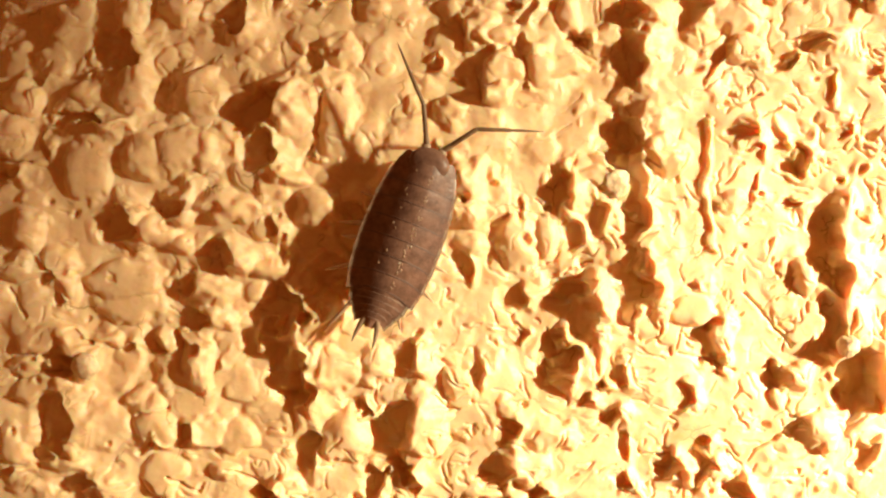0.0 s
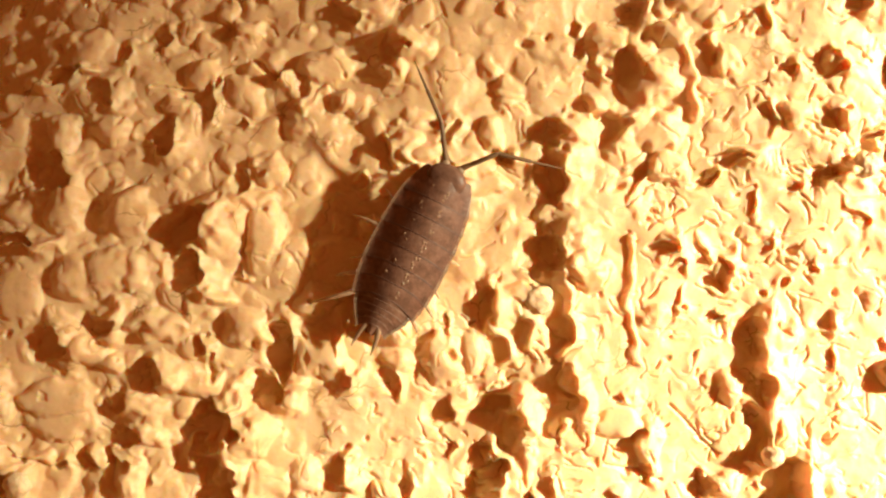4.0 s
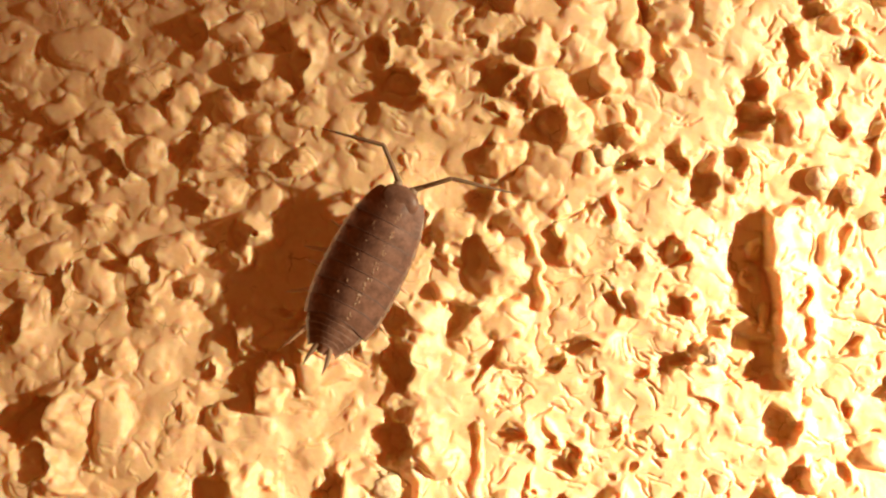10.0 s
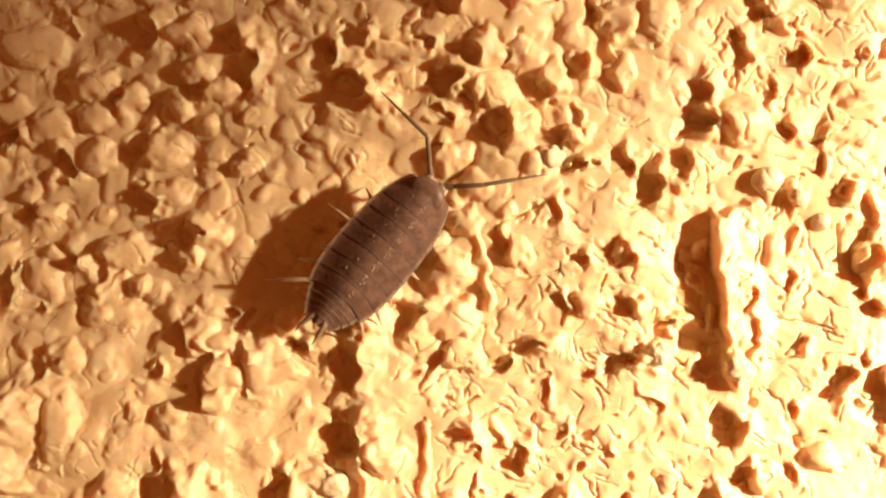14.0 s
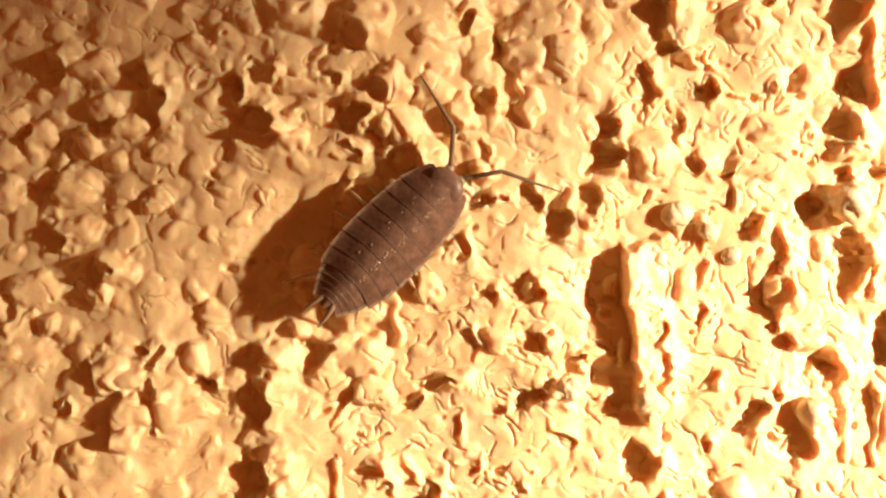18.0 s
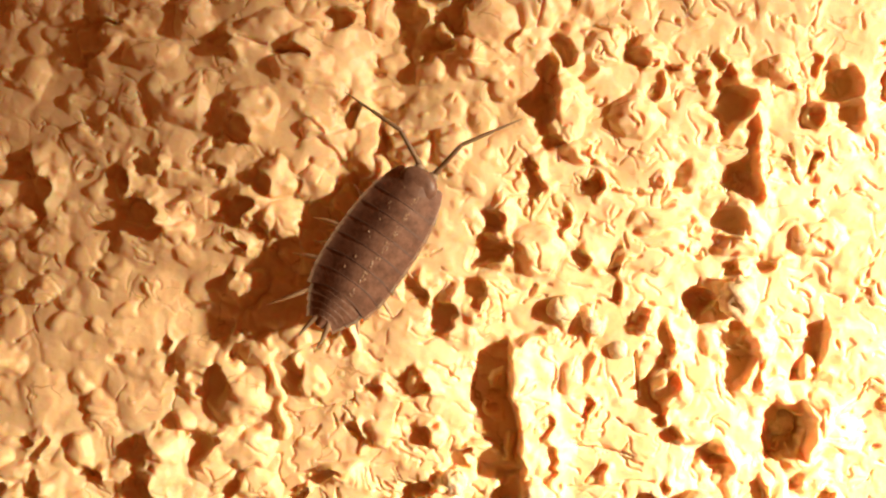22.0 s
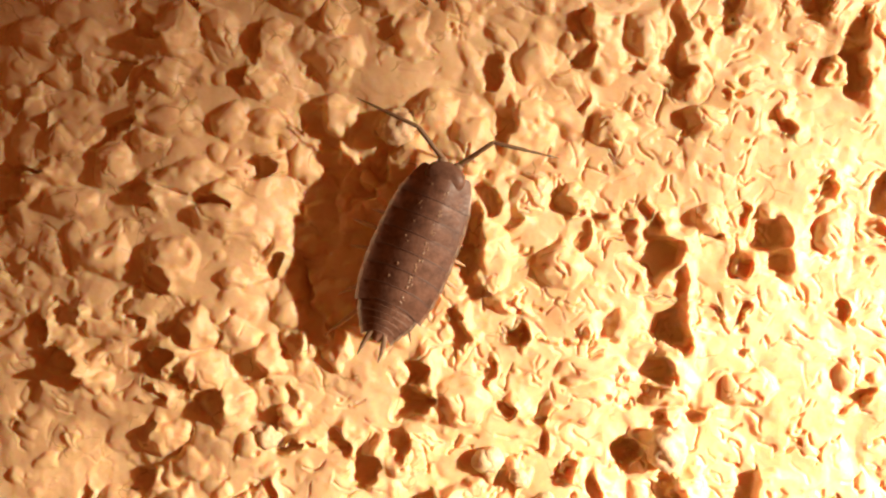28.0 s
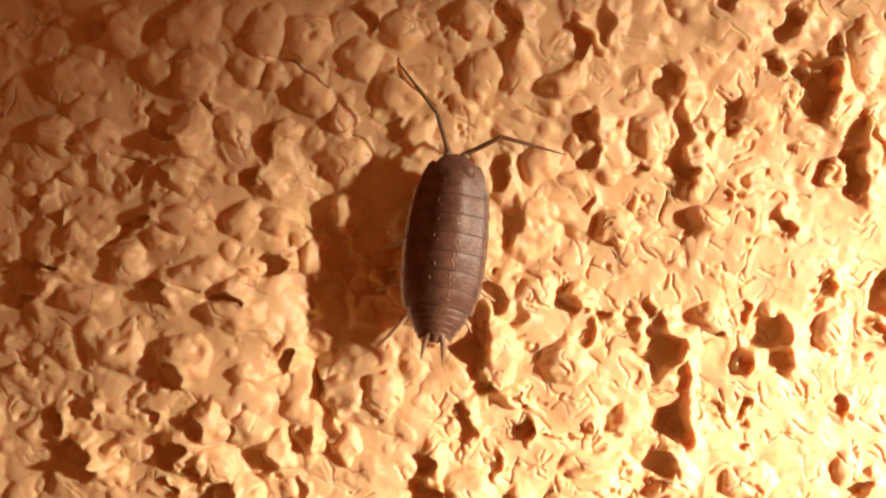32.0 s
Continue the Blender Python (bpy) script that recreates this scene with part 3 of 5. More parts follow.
def knobs_of_lower_middle_face():
    wall.lump(-5.30, 26.59, 2.21, 1.86, 0.91)
    wall.lump(-11.98, 29.98, 2.04, 1.27, 0.50, 0, 2.2)
    wall.lump(-16.29, 25.53, 1.99, 1.49, 0.80)
    wall.lump(-12.12, 19.22, 2.19, 1.46, 0.79)
    wall.lump(-9.20, 17.99, 1.70, 1.46, 0.79)
    wall.lump(-13.66, 16.98, 1.21, 0.87, 0.61)
    wall.lump(-8.74, 22.49, 1.22, 0.98, 0.64)
    wall.lump(-6.17, 19.19, 0.97, 0.78, 0.58)
    wall.lump(-2.92, 19.79, 2.45, 1.87, 0.50, 0, 2.2)
    wall.lump(0.08, 27.11, 2.44, 1.71, 0.87)
    wall.lump(0.09, 24.05, 2.68, 1.46, 0.79)
    wall.lump(3.37, 21.17, 1.93, 1.69, 0.86)
    wall.lump(1.96, 19.16, 1.45, 0.87, 0.61)
    wall.lump(-8.62, 29.09, 2.21, 1.48, 0.80)
    wall.lump(-5.27, 29.64, 1.71, 1.22, 0.72)
    wall.lump(0.93, 30.12, 1.46, 1.21, 0.71)
    wall.lump(2.96, 29.07, 1.46, 0.97, 0.64)
    wall.ridge(-6.08, 15.35, -3.49, 17.56, 0.26, 0.30)
    wall.lump(-1.87, 17.15, 0.97, 0.72, 0.56)
    wall.lump(-4.67, 15.14, 1.93, 1.21, 0.71)
    wall.lump(-18.56, 15.17, 2.19, 1.46, 0.79)
    wall.lump(15.60, 30.40, 1.19, 0.95, 0.63)
    wall.lump(20.34, 26.39, 2.38, 1.52, 0.81)
    wall.lump(24.64, 28.50, 1.89, 2.37, 0.92)
    wall.lump(20.35, 23.83, 0.86, 0.95, 0.60)
    wall.lump(16.40, 21.48, 1.67, 1.67, 0.86)
    wall.lump(21.73, 24.21, 1.90, 1.43, 0.78)
    wall.lump(20.95, 22.04, 1.91, 1.34, 0.75)
    wall.lump(20.57, 18.67, 2.39, 2.15, 1.00)
    wall.ridge(21.81, 22.43, 23.29, 16.08, 0.41, 0.30)
    wall.lump(14.60, 15.10, 1.34, 1.20, 0.71)
    wall.lump(20.59, 15.29, 2.40, 1.68, 0.86)
    wall.lump(15.80, 16.90, 1.05, 0.86, 0.61)
    wall.lump(25.00, 20.25, 1.05, 1.05, 0.66)
    wall.lump(32.80, 20.03, 1.19, 1.19, 0.71)
    wall.lump(28.97, 27.69, 0.95, 0.76, 0.57)
    wall.lump(36.38, 24.37, 1.05, 1.05, 0.66)
    wall.lump(37.71, 20.03, 0.57, 0.86, 0.52)
    wall.lump(37.58, 17.65, 0.48, 0.67, 0.49)
    wall.lump(38.69, 15.05, 0.58, 1.20, 0.52)
    wall.lump(29.77, 16.27, 1.20, 1.20, 0.71)
    wall.lump(33.48, 15.86, 0.96, 0.86, 0.61)
    wall.lump(-6.70, 12.15, 1.20, 1.20, 0.71)
    wall.lump(-17.09, 8.80, 2.39, 2.01, 0.96)
    wall.lump(-10.47, 7.61, 1.91, 2.38, 0.93)
    wall.lump(-7.31, 7.59, 1.43, 2.86, 0.78)
    wall.lump(-8.16, 9.96, 2.63, 1.34, 0.75)
    wall.lump(-18.72, 5.28, 2.85, 2.14, 1.00)
    wall.lump(-16.32, 5.67, 1.42, 1.42, 0.78)
    wall.lump(-19.66, -0.53, 2.15, 1.43, 0.78)
    wall.lump(-14.48, 1.25, 2.86, 1.43, 0.78)
    wall.lump(-10.49, 3.23, 1.91, 0.95, 0.63)
    wall.lump(-8.17, 1.59, 2.15, 1.82, 0.90)
    wall.lump(-14.39, -2.20, 1.34, 1.05, 0.67)
    wall.lump(-18.10, -1.15, 1.67, 0.96, 0.63)
    wall.lump(-11.85, -2.85, 1.92, 1.44, 0.78)
    wall.lump(-15.82, -3.70, 1.44, 0.72, 0.56)
    wall.lump(-3.06, -0.50, 2.41, 2.65, 1.08)
    wall.lump(-1.51, -2.58, 1.45, 1.35, 0.76)
    wall.lump(1.98, 3.53, 1.34, 1.68, 0.75)
    wall.lump(1.15, 1.09, 1.93, 1.35, 0.76)
    wall.lump(2.12, -0.97, 1.45, 1.21, 0.71)
    wall.lump(4.73, -0.59, 1.69, 2.18, 0.86)
    wall.lump(9.46, 2.85, 1.35, 1.35, 0.76)
    wall.lump(7.35, -0.62, 1.21, 1.45, 0.71)
    wall.lump(-3.79, 3.17, 2.15, 1.68, 0.86)
    wall.lump(10.58, 3.45, 1.69, 0.96, 0.64)
    wall.lump(14.85, -2.38, 0.88, 0.98, 0.61)
    wall.ridge(14.00, 7.08, 14.31, -0.29, 0.42, 0.30)
    wall.lump(15.49, 5.05, 1.69, 1.93, 0.86)
    wall.ridge(17.62, 7.06, 18.73, -2.01, 0.31, 0.30)
    wall.lump(20.81, 12.29, 2.16, 1.68, 0.86)
    wall.lump(21.54, 7.24, 1.45, 1.21, 0.71)
    wall.ridge(23.91, 5.80, 25.65, 4.36, 0.31, 0.30)
    wall.lump(34.30, 12.65, 1.21, 0.96, 0.64)
    wall.lump(37.87, -2.04, 1.48, 1.24, 0.72)
    wall.lump(25.75, -3.15, 1.28, 1.38, 0.73)
    wall.lump(28.00, -2.13, 0.69, 0.74, 0.55)
    wall.lump(20.31, 2.13, 1.70, 0.97, 0.64)


def hollows_of_lower_middle_face():
    wall.ledge(38.42, 22.99, 39.49, 13.24, 3.89)
    wall.pit(-13.06, 28.03, 1.86, 0.49, 1.49, 20)
    wall.pit(-8.32, 26.03, 1.03, 1.31, 0.86, 35)
    wall.pit(-15.43, 22.23, 0.90, 0.57, 0.77)
    wall.pit(-18.37, 21.14, 0.74, 0.58, 0.64)
    wall.pit(-11.08, 18.81, 0.49, 0.32, 0.45)
    wall.groove(-15.62, 18.50, -12.69, 18.20, 0.12, 0.34)
    wall.pit(-19.64, 18.04, 1.02, 0.74, 0.86)
    wall.pit(-15.00, 14.96, 1.33, 1.21, 1.09, -30)
    wall.pit(-12.04, 17.39, 0.89, 1.01, 0.76)
    wall.pit(-10.40, 22.59, 0.82, 0.65, 0.70)
    wall.pit(-7.83, 19.81, 1.30, 0.49, 1.07, -35)
    wall.pit(-5.07, 19.19, 0.49, 1.13, 0.45, -10)
    wall.pit(-2.39, 27.56, 0.81, 1.14, 0.70)
    wall.pit(-2.09, 24.69, 0.33, 0.73, 0.33)
    wall.pit(-1.33, 23.45, 0.81, 0.28, 0.70, -20)
    wall.pit(1.14, 21.39, 0.81, 1.01, 0.69)
    wall.pit(1.15, 18.76, 0.24, 0.60, 0.26)
    wall.pit(-9.13, 15.76, 0.60, 0.24, 0.54)
    wall.pit(13.82, 30.44, 1.12, 0.80, 0.93)
    wall.pit(19.14, 29.94, 0.59, 0.32, 0.53)
    wall.pit(21.29, 30.41, 0.40, 0.47, 0.38)
    wall.pit(18.57, 26.81, 0.60, 0.87, 0.53)
    wall.pit(22.80, 28.44, 0.95, 1.90, 0.80, 15)
    wall.pit(18.57, 23.64, 1.11, 1.11, 0.93)
    wall.pit(14.21, 22.09, 0.56, 0.68, 0.51)
    wall.pit(14.81, 20.49, 0.48, 0.40, 0.44)
    wall.pit(17.99, 19.08, 1.28, 1.12, 1.05, 45)
    wall.pit(16.40, 15.70, 1.20, 1.40, 0.99, -15)
    wall.pit(12.20, 14.91, 1.12, 0.88, 0.93)
    wall.pit(23.93, 20.05, 0.60, 0.87, 0.53)
    wall.pit(27.46, 22.61, 0.48, 0.55, 0.44)
    wall.pit(31.67, 20.55, 0.60, 0.56, 0.53)
    wall.pit(32.11, 18.97, 0.88, 0.28, 0.75)
    wall.pit(29.30, 19.25, 0.80, 0.40, 0.68, 30)
    wall.pit(28.01, 25.55, 1.19, 0.40, 0.98)
    wall.pit(29.98, 26.13, 0.79, 0.24, 0.68)
    wall.pit(31.95, 26.13, 0.59, 0.87, 0.53)
    wall.pit(28.74, 29.45, 0.47, 0.71, 0.44)
    wall.pit(27.78, 27.89, 0.71, 0.55, 0.62)
    wall.pit(36.86, 28.86, 1.50, 1.10, 1.22)
    wall.pit(35.93, 26.33, 1.19, 0.71, 0.98, -20)
    wall.pit(33.78, 24.56, 1.50, 0.99, 1.22)
    wall.pit(27.76, 16.47, 0.52, 0.72, 0.47)
    wall.pit(32.18, 16.26, 0.72, 0.56, 0.63)
    wall.pit(34.67, 13.86, 1.40, 0.32, 1.15, 20)
    wall.groove(22.96, 17.48, 27.72, 18.46, 0.12, 0.34)
    wall.groove(23.71, 21.83, 26.47, 23.00, 0.12, 0.34)
    wall.pit(-9.00, 11.35, 0.72, 1.20, 0.63)
    wall.pit(-7.62, 12.15, 0.32, 0.24, 0.32)
    wall.pit(-13.05, 8.01, 2.46, 1.27, 1.95, 30)
    wall.pit(-13.77, 5.27, 1.50, 1.78, 1.22)
    wall.pit(-8.94, 6.50, 0.40, 0.24, 0.38)
    wall.pit(-9.34, 5.15, 0.56, 0.20, 0.50)
    wall.pit(-19.62, 1.27, 1.59, 0.99, 1.29)
    wall.pit(-12.14, 0.42, 0.80, 0.48, 0.69)
    wall.pit(-11.20, -0.81, 0.48, 0.32, 0.44)
    wall.pit(-6.03, 0.15, 1.20, 2.00, 0.99, 10)
    wall.pit(-8.10, -3.31, 1.81, 0.88, 1.45)
    wall.pit(-16.15, -1.78, 1.40, 0.80, 1.14)
    wall.pit(-0.82, 2.94, 1.80, 1.52, 1.45)
    wall.pit(-0.78, 5.09, 0.32, 0.56, 0.32)
    wall.pit(-1.91, -2.78, 1.01, 0.52, 0.85, 35)
    wall.pit(3.34, 0.45, 0.48, 0.72, 0.45)
    wall.pit(5.35, 1.66, 0.32, 0.80, 0.32)
    wall.pit(7.97, 2.66, 1.00, 1.21, 0.84)
    wall.pit(9.16, -0.64, 0.61, 1.29, 0.54)
    wall.pit(1.49, -3.03, 0.81, 0.89, 0.69)
    wall.pit(12.80, 12.11, 1.28, 1.60, 1.05)
    wall.pit(12.19, 6.89, 1.92, 1.80, 1.54)
    wall.pit(13.21, 1.17, 0.81, 1.70, 0.69)
    wall.pit(10.58, 0.58, 0.89, 1.13, 0.76)
    wall.pit(13.83, -3.20, 0.90, 1.30, 0.76)
    wall.pit(19.21, 12.29, 0.56, 1.28, 0.51, -25)
    wall.pit(25.21, 12.88, 1.40, 0.56, 1.14, 15)
    wall.pit(23.43, 11.40, 1.20, 0.40, 0.99, 30)
    wall.pit(20.45, 7.05, 0.80, 0.60, 0.69)
    wall.pit(21.27, 5.62, 0.56, 0.28, 0.51)
    wall.pit(23.29, 6.62, 0.32, 0.73, 0.33)
    wall.pit(24.42, 4.78, 0.89, 0.89, 0.76)
    wall.pit(26.88, 9.85, 0.40, 0.72, 0.39)
    wall.pit(29.45, 4.53, 0.41, 0.41, 0.39)
    wall.pit(27.84, 3.64, 0.41, 0.32, 0.39)
    wall.pit(28.16, 6.80, 0.40, 0.32, 0.39)
    wall.pit(31.27, 5.34, 0.41, 0.61, 0.39)
    wall.pit(29.89, 11.05, 0.48, 0.40, 0.45)
    wall.pit(32.29, 12.26, 1.61, 0.56, 1.30)
    wall.pit(38.41, 11.83, 1.01, 1.21, 0.85)
    wall.pit(39.60, 7.75, 1.62, 1.14, 1.31)
    wall.pit(34.22, 9.01, 0.40, 1.01, 0.39, 25)
    wall.pit(38.84, 1.96, 1.15, 1.02, 0.95)
    wall.pit(36.53, -2.02, 0.66, 0.82, 0.58)
    wall.pit(32.22, 1.60, 0.90, 0.73, 0.76, -30)
    wall.pit(32.94, -0.92, 0.41, 0.57, 0.39)
    wall.pit(36.65, -0.12, 0.33, 0.74, 0.33)
    wall.pit(26.91, -0.01, 1.39, 1.71, 1.13)
    wall.pit(27.60, -2.75, 1.48, 1.72, 1.20)
    wall.pit(24.39, 2.10, 1.01, 0.41, 0.85)
    wall.pit(21.52, 2.54, 0.36, 0.97, 0.36)
    wall.groove(19.03, 8.47, 22.24, 9.26, 0.12, 0.34)
    wall.groove(33.98, 10.23, 38.05, 10.62, 0.12, 0.34)
    wall.groove(26.73, 7.42, 32.00, 8.20, 0.12, 0.34)


def knobs_of_right_flank():
    wall.lump(40.74, 28.92, 1.90, 2.38, 0.93)
    wall.lump(49.13, 28.90, 3.72, 2.27, 0.50, 0, 2.2)
    wall.lump(54.81, 29.29, 2.15, 1.05, 0.66)
    wall.lump(54.50, 25.71, 1.44, 1.44, 0.78)
    wall.lump(44.59, 23.74, 1.05, 1.05, 0.66)
    wall.lump(42.18, 24.35, 0.72, 1.05, 0.56)
    wall.lump(48.21, 23.93, 0.86, 0.77, 0.58)
    wall.lump(50.62, 19.29, 1.21, 1.69, 0.71)
    wall.lump(52.05, 16.02, 1.94, 1.16, 0.70)
    wall.lump(56.62, 22.49, 1.20, 1.93, 0.71)
    wall.lump(59.86, 20.65, 0.87, 0.87, 0.61)
    wall.lump(51.92, 10.86, 1.27, 1.47, 0.73)
    wall.lump(42.92, 20.14, 0.77, 1.44, 0.58)
    wall.lump(57.89, 10.58, 1.18, 2.35, 0.70)
    wall.ridge(54.56, 14.35, 55.05, 6.83, 0.53, 0.30)
    wall.ridge(57.13, 11.84, 57.56, 6.79, 0.37, 0.30)
    wall.lump(40.60, 11.61, 1.36, 1.36, 0.76)


def hollows_of_right_flank():
    wall.pit(43.74, 28.12, 0.99, 0.48, 0.83)
    wall.pit(45.74, 27.52, 0.79, 0.32, 0.68)
    wall.pit(54.17, 27.70, 0.80, 0.56, 0.69)
    wall.pit(56.59, 27.70, 0.88, 0.52, 0.75)
    wall.pit(51.93, 25.32, 1.36, 0.96, 1.11)
    wall.pit(46.17, 25.73, 0.48, 0.60, 0.44)
    wall.pit(43.80, 23.35, 0.48, 0.56, 0.44)
    wall.pit(47.20, 23.93, 0.48, 0.48, 0.44)
    wall.pit(49.44, 22.92, 0.96, 0.96, 0.81)
    wall.pit(49.08, 20.71, 0.48, 1.00, 0.45)
    wall.pit(48.93, 18.49, 0.80, 0.80, 0.69)
    wall.pit(49.37, 16.86, 0.89, 0.36, 0.75)
    wall.pit(50.21, 15.95, 0.81, 0.69, 0.69)
    wall.groove(47.45, 21.73, 47.91, 18.49, 0.12, 0.34)
    wall.pit(54.47, 23.70, 0.96, 0.64, 0.81)
    wall.pit(54.35, 20.89, 1.13, 1.53, 0.94)
    wall.pit(55.82, 19.58, 0.73, 0.73, 0.63)
    wall.pit(58.39, 16.38, 1.54, 1.70, 1.25)
    wall.pit(52.72, 14.16, 1.30, 0.73, 1.07)
    wall.pit(48.29, 11.11, 1.14, 0.81, 0.94)
    wall.pit(49.71, 11.92, 0.81, 0.97, 0.70)
    wall.pit(51.34, 8.48, 1.39, 1.55, 1.14)
    wall.pit(44.04, 20.54, 0.40, 0.72, 0.38)
    wall.pit(41.83, 20.15, 0.32, 0.80, 0.32)
    wall.pit(44.08, 17.71, 0.40, 0.72, 0.39)
    wall.pit(41.47, 16.91, 0.56, 0.88, 0.51)
    wall.pit(41.30, 13.86, 0.64, 1.21, 0.57)
    wall.pit(45.17, 13.41, 0.40, 0.28, 0.39)
    wall.pit(44.67, 8.24, 0.57, 0.49, 0.51)
    wall.pit(56.94, 11.43, 0.37, 1.02, 0.36)
    wall.pit(59.13, 8.88, 0.66, 0.90, 0.58)
    wall.pit(53.89, 10.00, 0.37, 0.57, 0.36)
    wall.pit(59.40, 12.03, 0.49, 0.37, 0.45)
    wall.pit(49.38, 8.80, 0.33, 0.49, 0.33)
    wall.groove(42.96, 11.99, 48.67, 12.55, 0.12, 0.34)
    wall.groove(43.31, 15.27, 47.39, 14.42, 0.12, 0.34)


def knobs_of_upper_face():
    wall.lump(16.80, 61.44, 1.43, 2.15, 0.78)
    wall.lump(14.92, 62.89, 1.44, 0.72, 0.56)
    wall.lump(21.28, 61.37, 2.14, 2.38, 1.00)
    wall.lump(26.28, 61.12, 1.66, 2.37, 0.85)
    wall.lump(29.05, 60.71, 1.89, 1.89, 0.92)
    wall.lump(21.91, 57.78, 1.90, 1.90, 0.93)
    wall.lump(25.31, 58.16, 1.18, 1.18, 0.70)
    wall.lump(19.29, 58.21, 1.43, 0.95, 0.63)
    wall.lump(27.09, 57.95, 1.18, 1.04, 0.66)
    wall.lump(21.34, 54.62, 1.66, 1.90, 0.85)
    wall.lump(24.14, 54.61, 1.66, 1.42, 0.78)
    wall.lump(27.71, 53.61, 0.94, 1.42, 0.63)
    wall.lump(31.45, 55.00, 1.41, 1.32, 0.75)
    wall.lump(29.67, 56.96, 2.12, 1.89, 0.92)
    wall.lump(32.24, 52.83, 2.36, 1.89, 0.92)
    wall.lump(36.95, 54.03, 1.42, 1.42, 0.78)
    wall.lump(35.37, 57.17, 1.89, 1.65, 0.85)
    wall.lump(33.01, 58.74, 1.42, 1.42, 0.78)
    wall.lump(35.94, 61.52, 1.65, 1.65, 0.85)
    wall.lump(26.81, 50.86, 1.18, 1.18, 0.70)
    wall.lump(20.35, 50.86, 1.90, 1.42, 0.78)
    wall.lump(24.76, 48.30, 1.42, 1.32, 0.75)
    wall.lump(27.53, 48.11, 1.89, 1.18, 0.70)
    wall.lump(20.77, 48.09, 2.37, 1.42, 0.78)
    wall.lump(19.16, 46.71, 2.14, 0.95, 0.63)
    wall.lump(12.09, 58.11, 2.88, 1.92, 0.93)
    wall.lump(11.31, 54.10, 2.40, 1.92, 0.93)
    wall.lump(14.62, 54.07, 2.39, 1.67, 0.86)
    wall.lump(13.03, 46.89, 2.39, 1.20, 0.71)
    wall.lump(40.47, 62.32, 1.42, 1.42, 0.78)
    wall.lump(44.41, 62.73, 1.18, 0.95, 0.63)
    wall.lump(44.02, 58.78, 1.65, 2.13, 0.85)
    wall.lump(41.27, 58.38, 1.65, 2.12, 0.85)
    wall.lump(40.09, 56.01, 1.42, 0.94, 0.63)
    wall.ridge(48.35, 61.56, 50.12, 59.60, 0.26, 0.30)
    wall.lump(46.78, 57.61, 2.36, 1.89, 0.92)
    wall.lump(49.62, 54.87, 1.18, 1.04, 0.66)
    wall.lump(55.65, 57.26, 1.18, 1.04, 0.66)
    wall.lump(57.04, 55.10, 1.65, 0.57, 0.51)
    wall.lump(60.59, 55.70, 1.42, 1.18, 0.70)
    wall.lump(66.10, 58.87, 0.71, 0.95, 0.56)
    wall.lump(66.17, 51.79, 0.71, 0.71, 0.56)
    wall.lump(68.07, 59.67, 1.32, 2.84, 0.75)
    wall.lump(45.62, 52.10, 1.89, 1.65, 0.85)
    wall.lump(45.16, 48.95, 1.04, 1.18, 0.66)
    wall.lump(53.10, 54.49, 1.42, 1.42, 0.78)
    wall.lump(57.09, 48.21, 1.89, 1.42, 0.78)
    wall.lump(50.77, 47.79, 1.89, 1.42, 0.78)
    wall.lump(14.07, 42.51, 2.15, 1.53, 0.81)
    wall.lump(16.73, 44.92, 1.90, 1.90, 0.93)
    wall.lump(22.38, 44.74, 2.60, 1.42, 0.78)
    wall.lump(24.06, 43.17, 0.95, 0.85, 0.60)
    wall.lump(15.92, 38.95, 2.86, 1.91, 0.93)
    wall.lump(20.98, 38.21, 1.90, 1.90, 0.93)
    wall.lump(24.97, 37.45, 0.95, 0.95, 0.63)
    wall.lump(24.38, 41.40, 2.37, 1.89, 0.92)
    wall.lump(31.96, 36.30, 2.13, 1.66, 0.85)
    wall.lump(28.73, 35.50, 1.32, 2.27, 0.75)
    wall.lump(29.91, 39.85, 1.65, 0.71, 0.56)
    wall.ridge(14.68, 34.34, 18.35, 33.60, 0.41, 0.30)
    wall.lump(22.77, 33.66, 2.14, 1.66, 0.85)
    wall.lump(25.24, 33.69, 1.90, 1.90, 0.92)
    wall.lump(24.77, 35.55, 3.04, 1.09, 0.50, 0, 2.2)
    wall.lump(22.56, 31.07, 1.81, 1.66, 0.85)
    wall.lump(27.14, 31.91, 1.19, 1.42, 0.71)
    wall.lump(29.59, 32.72, 0.85, 1.04, 0.60)
    wall.ridge(31.09, 35.11, 31.29, 32.73, 0.26, 0.30)
    wall.lump(32.35, 32.73, 0.71, 1.42, 0.56)
    wall.lump(34.64, 36.30, 1.42, 1.89, 0.78)
    wall.lump(45.27, 43.04, 2.27, 1.51, 0.81)
    wall.lump(42.72, 39.28, 1.66, 2.61, 0.85)
    wall.lump(48.43, 42.65, 1.18, 1.04, 0.66)
    wall.lump(49.31, 33.91, 0.67, 0.48, 0.49)
    wall.ridge(45.74, 32.79, 51.31, 33.30, 0.21, 0.30)
    wall.lump(49.34, 31.30, 3.50, 1.22, 0.50, 0, 2.2)
    wall.lump(57.37, 41.28, 1.43, 1.19, 0.71)
    wall.lump(60.09, 38.30, 0.71, 0.95, 0.56)
    wall.lump(65.56, 40.70, 1.43, 1.43, 0.78)
    wall.lump(43.33, 35.90, 1.19, 0.95, 0.63)
    wall.lump(47.28, 38.29, 1.90, 1.90, 0.93)
    wall.lump(51.69, 34.30, 1.43, 1.19, 0.71)


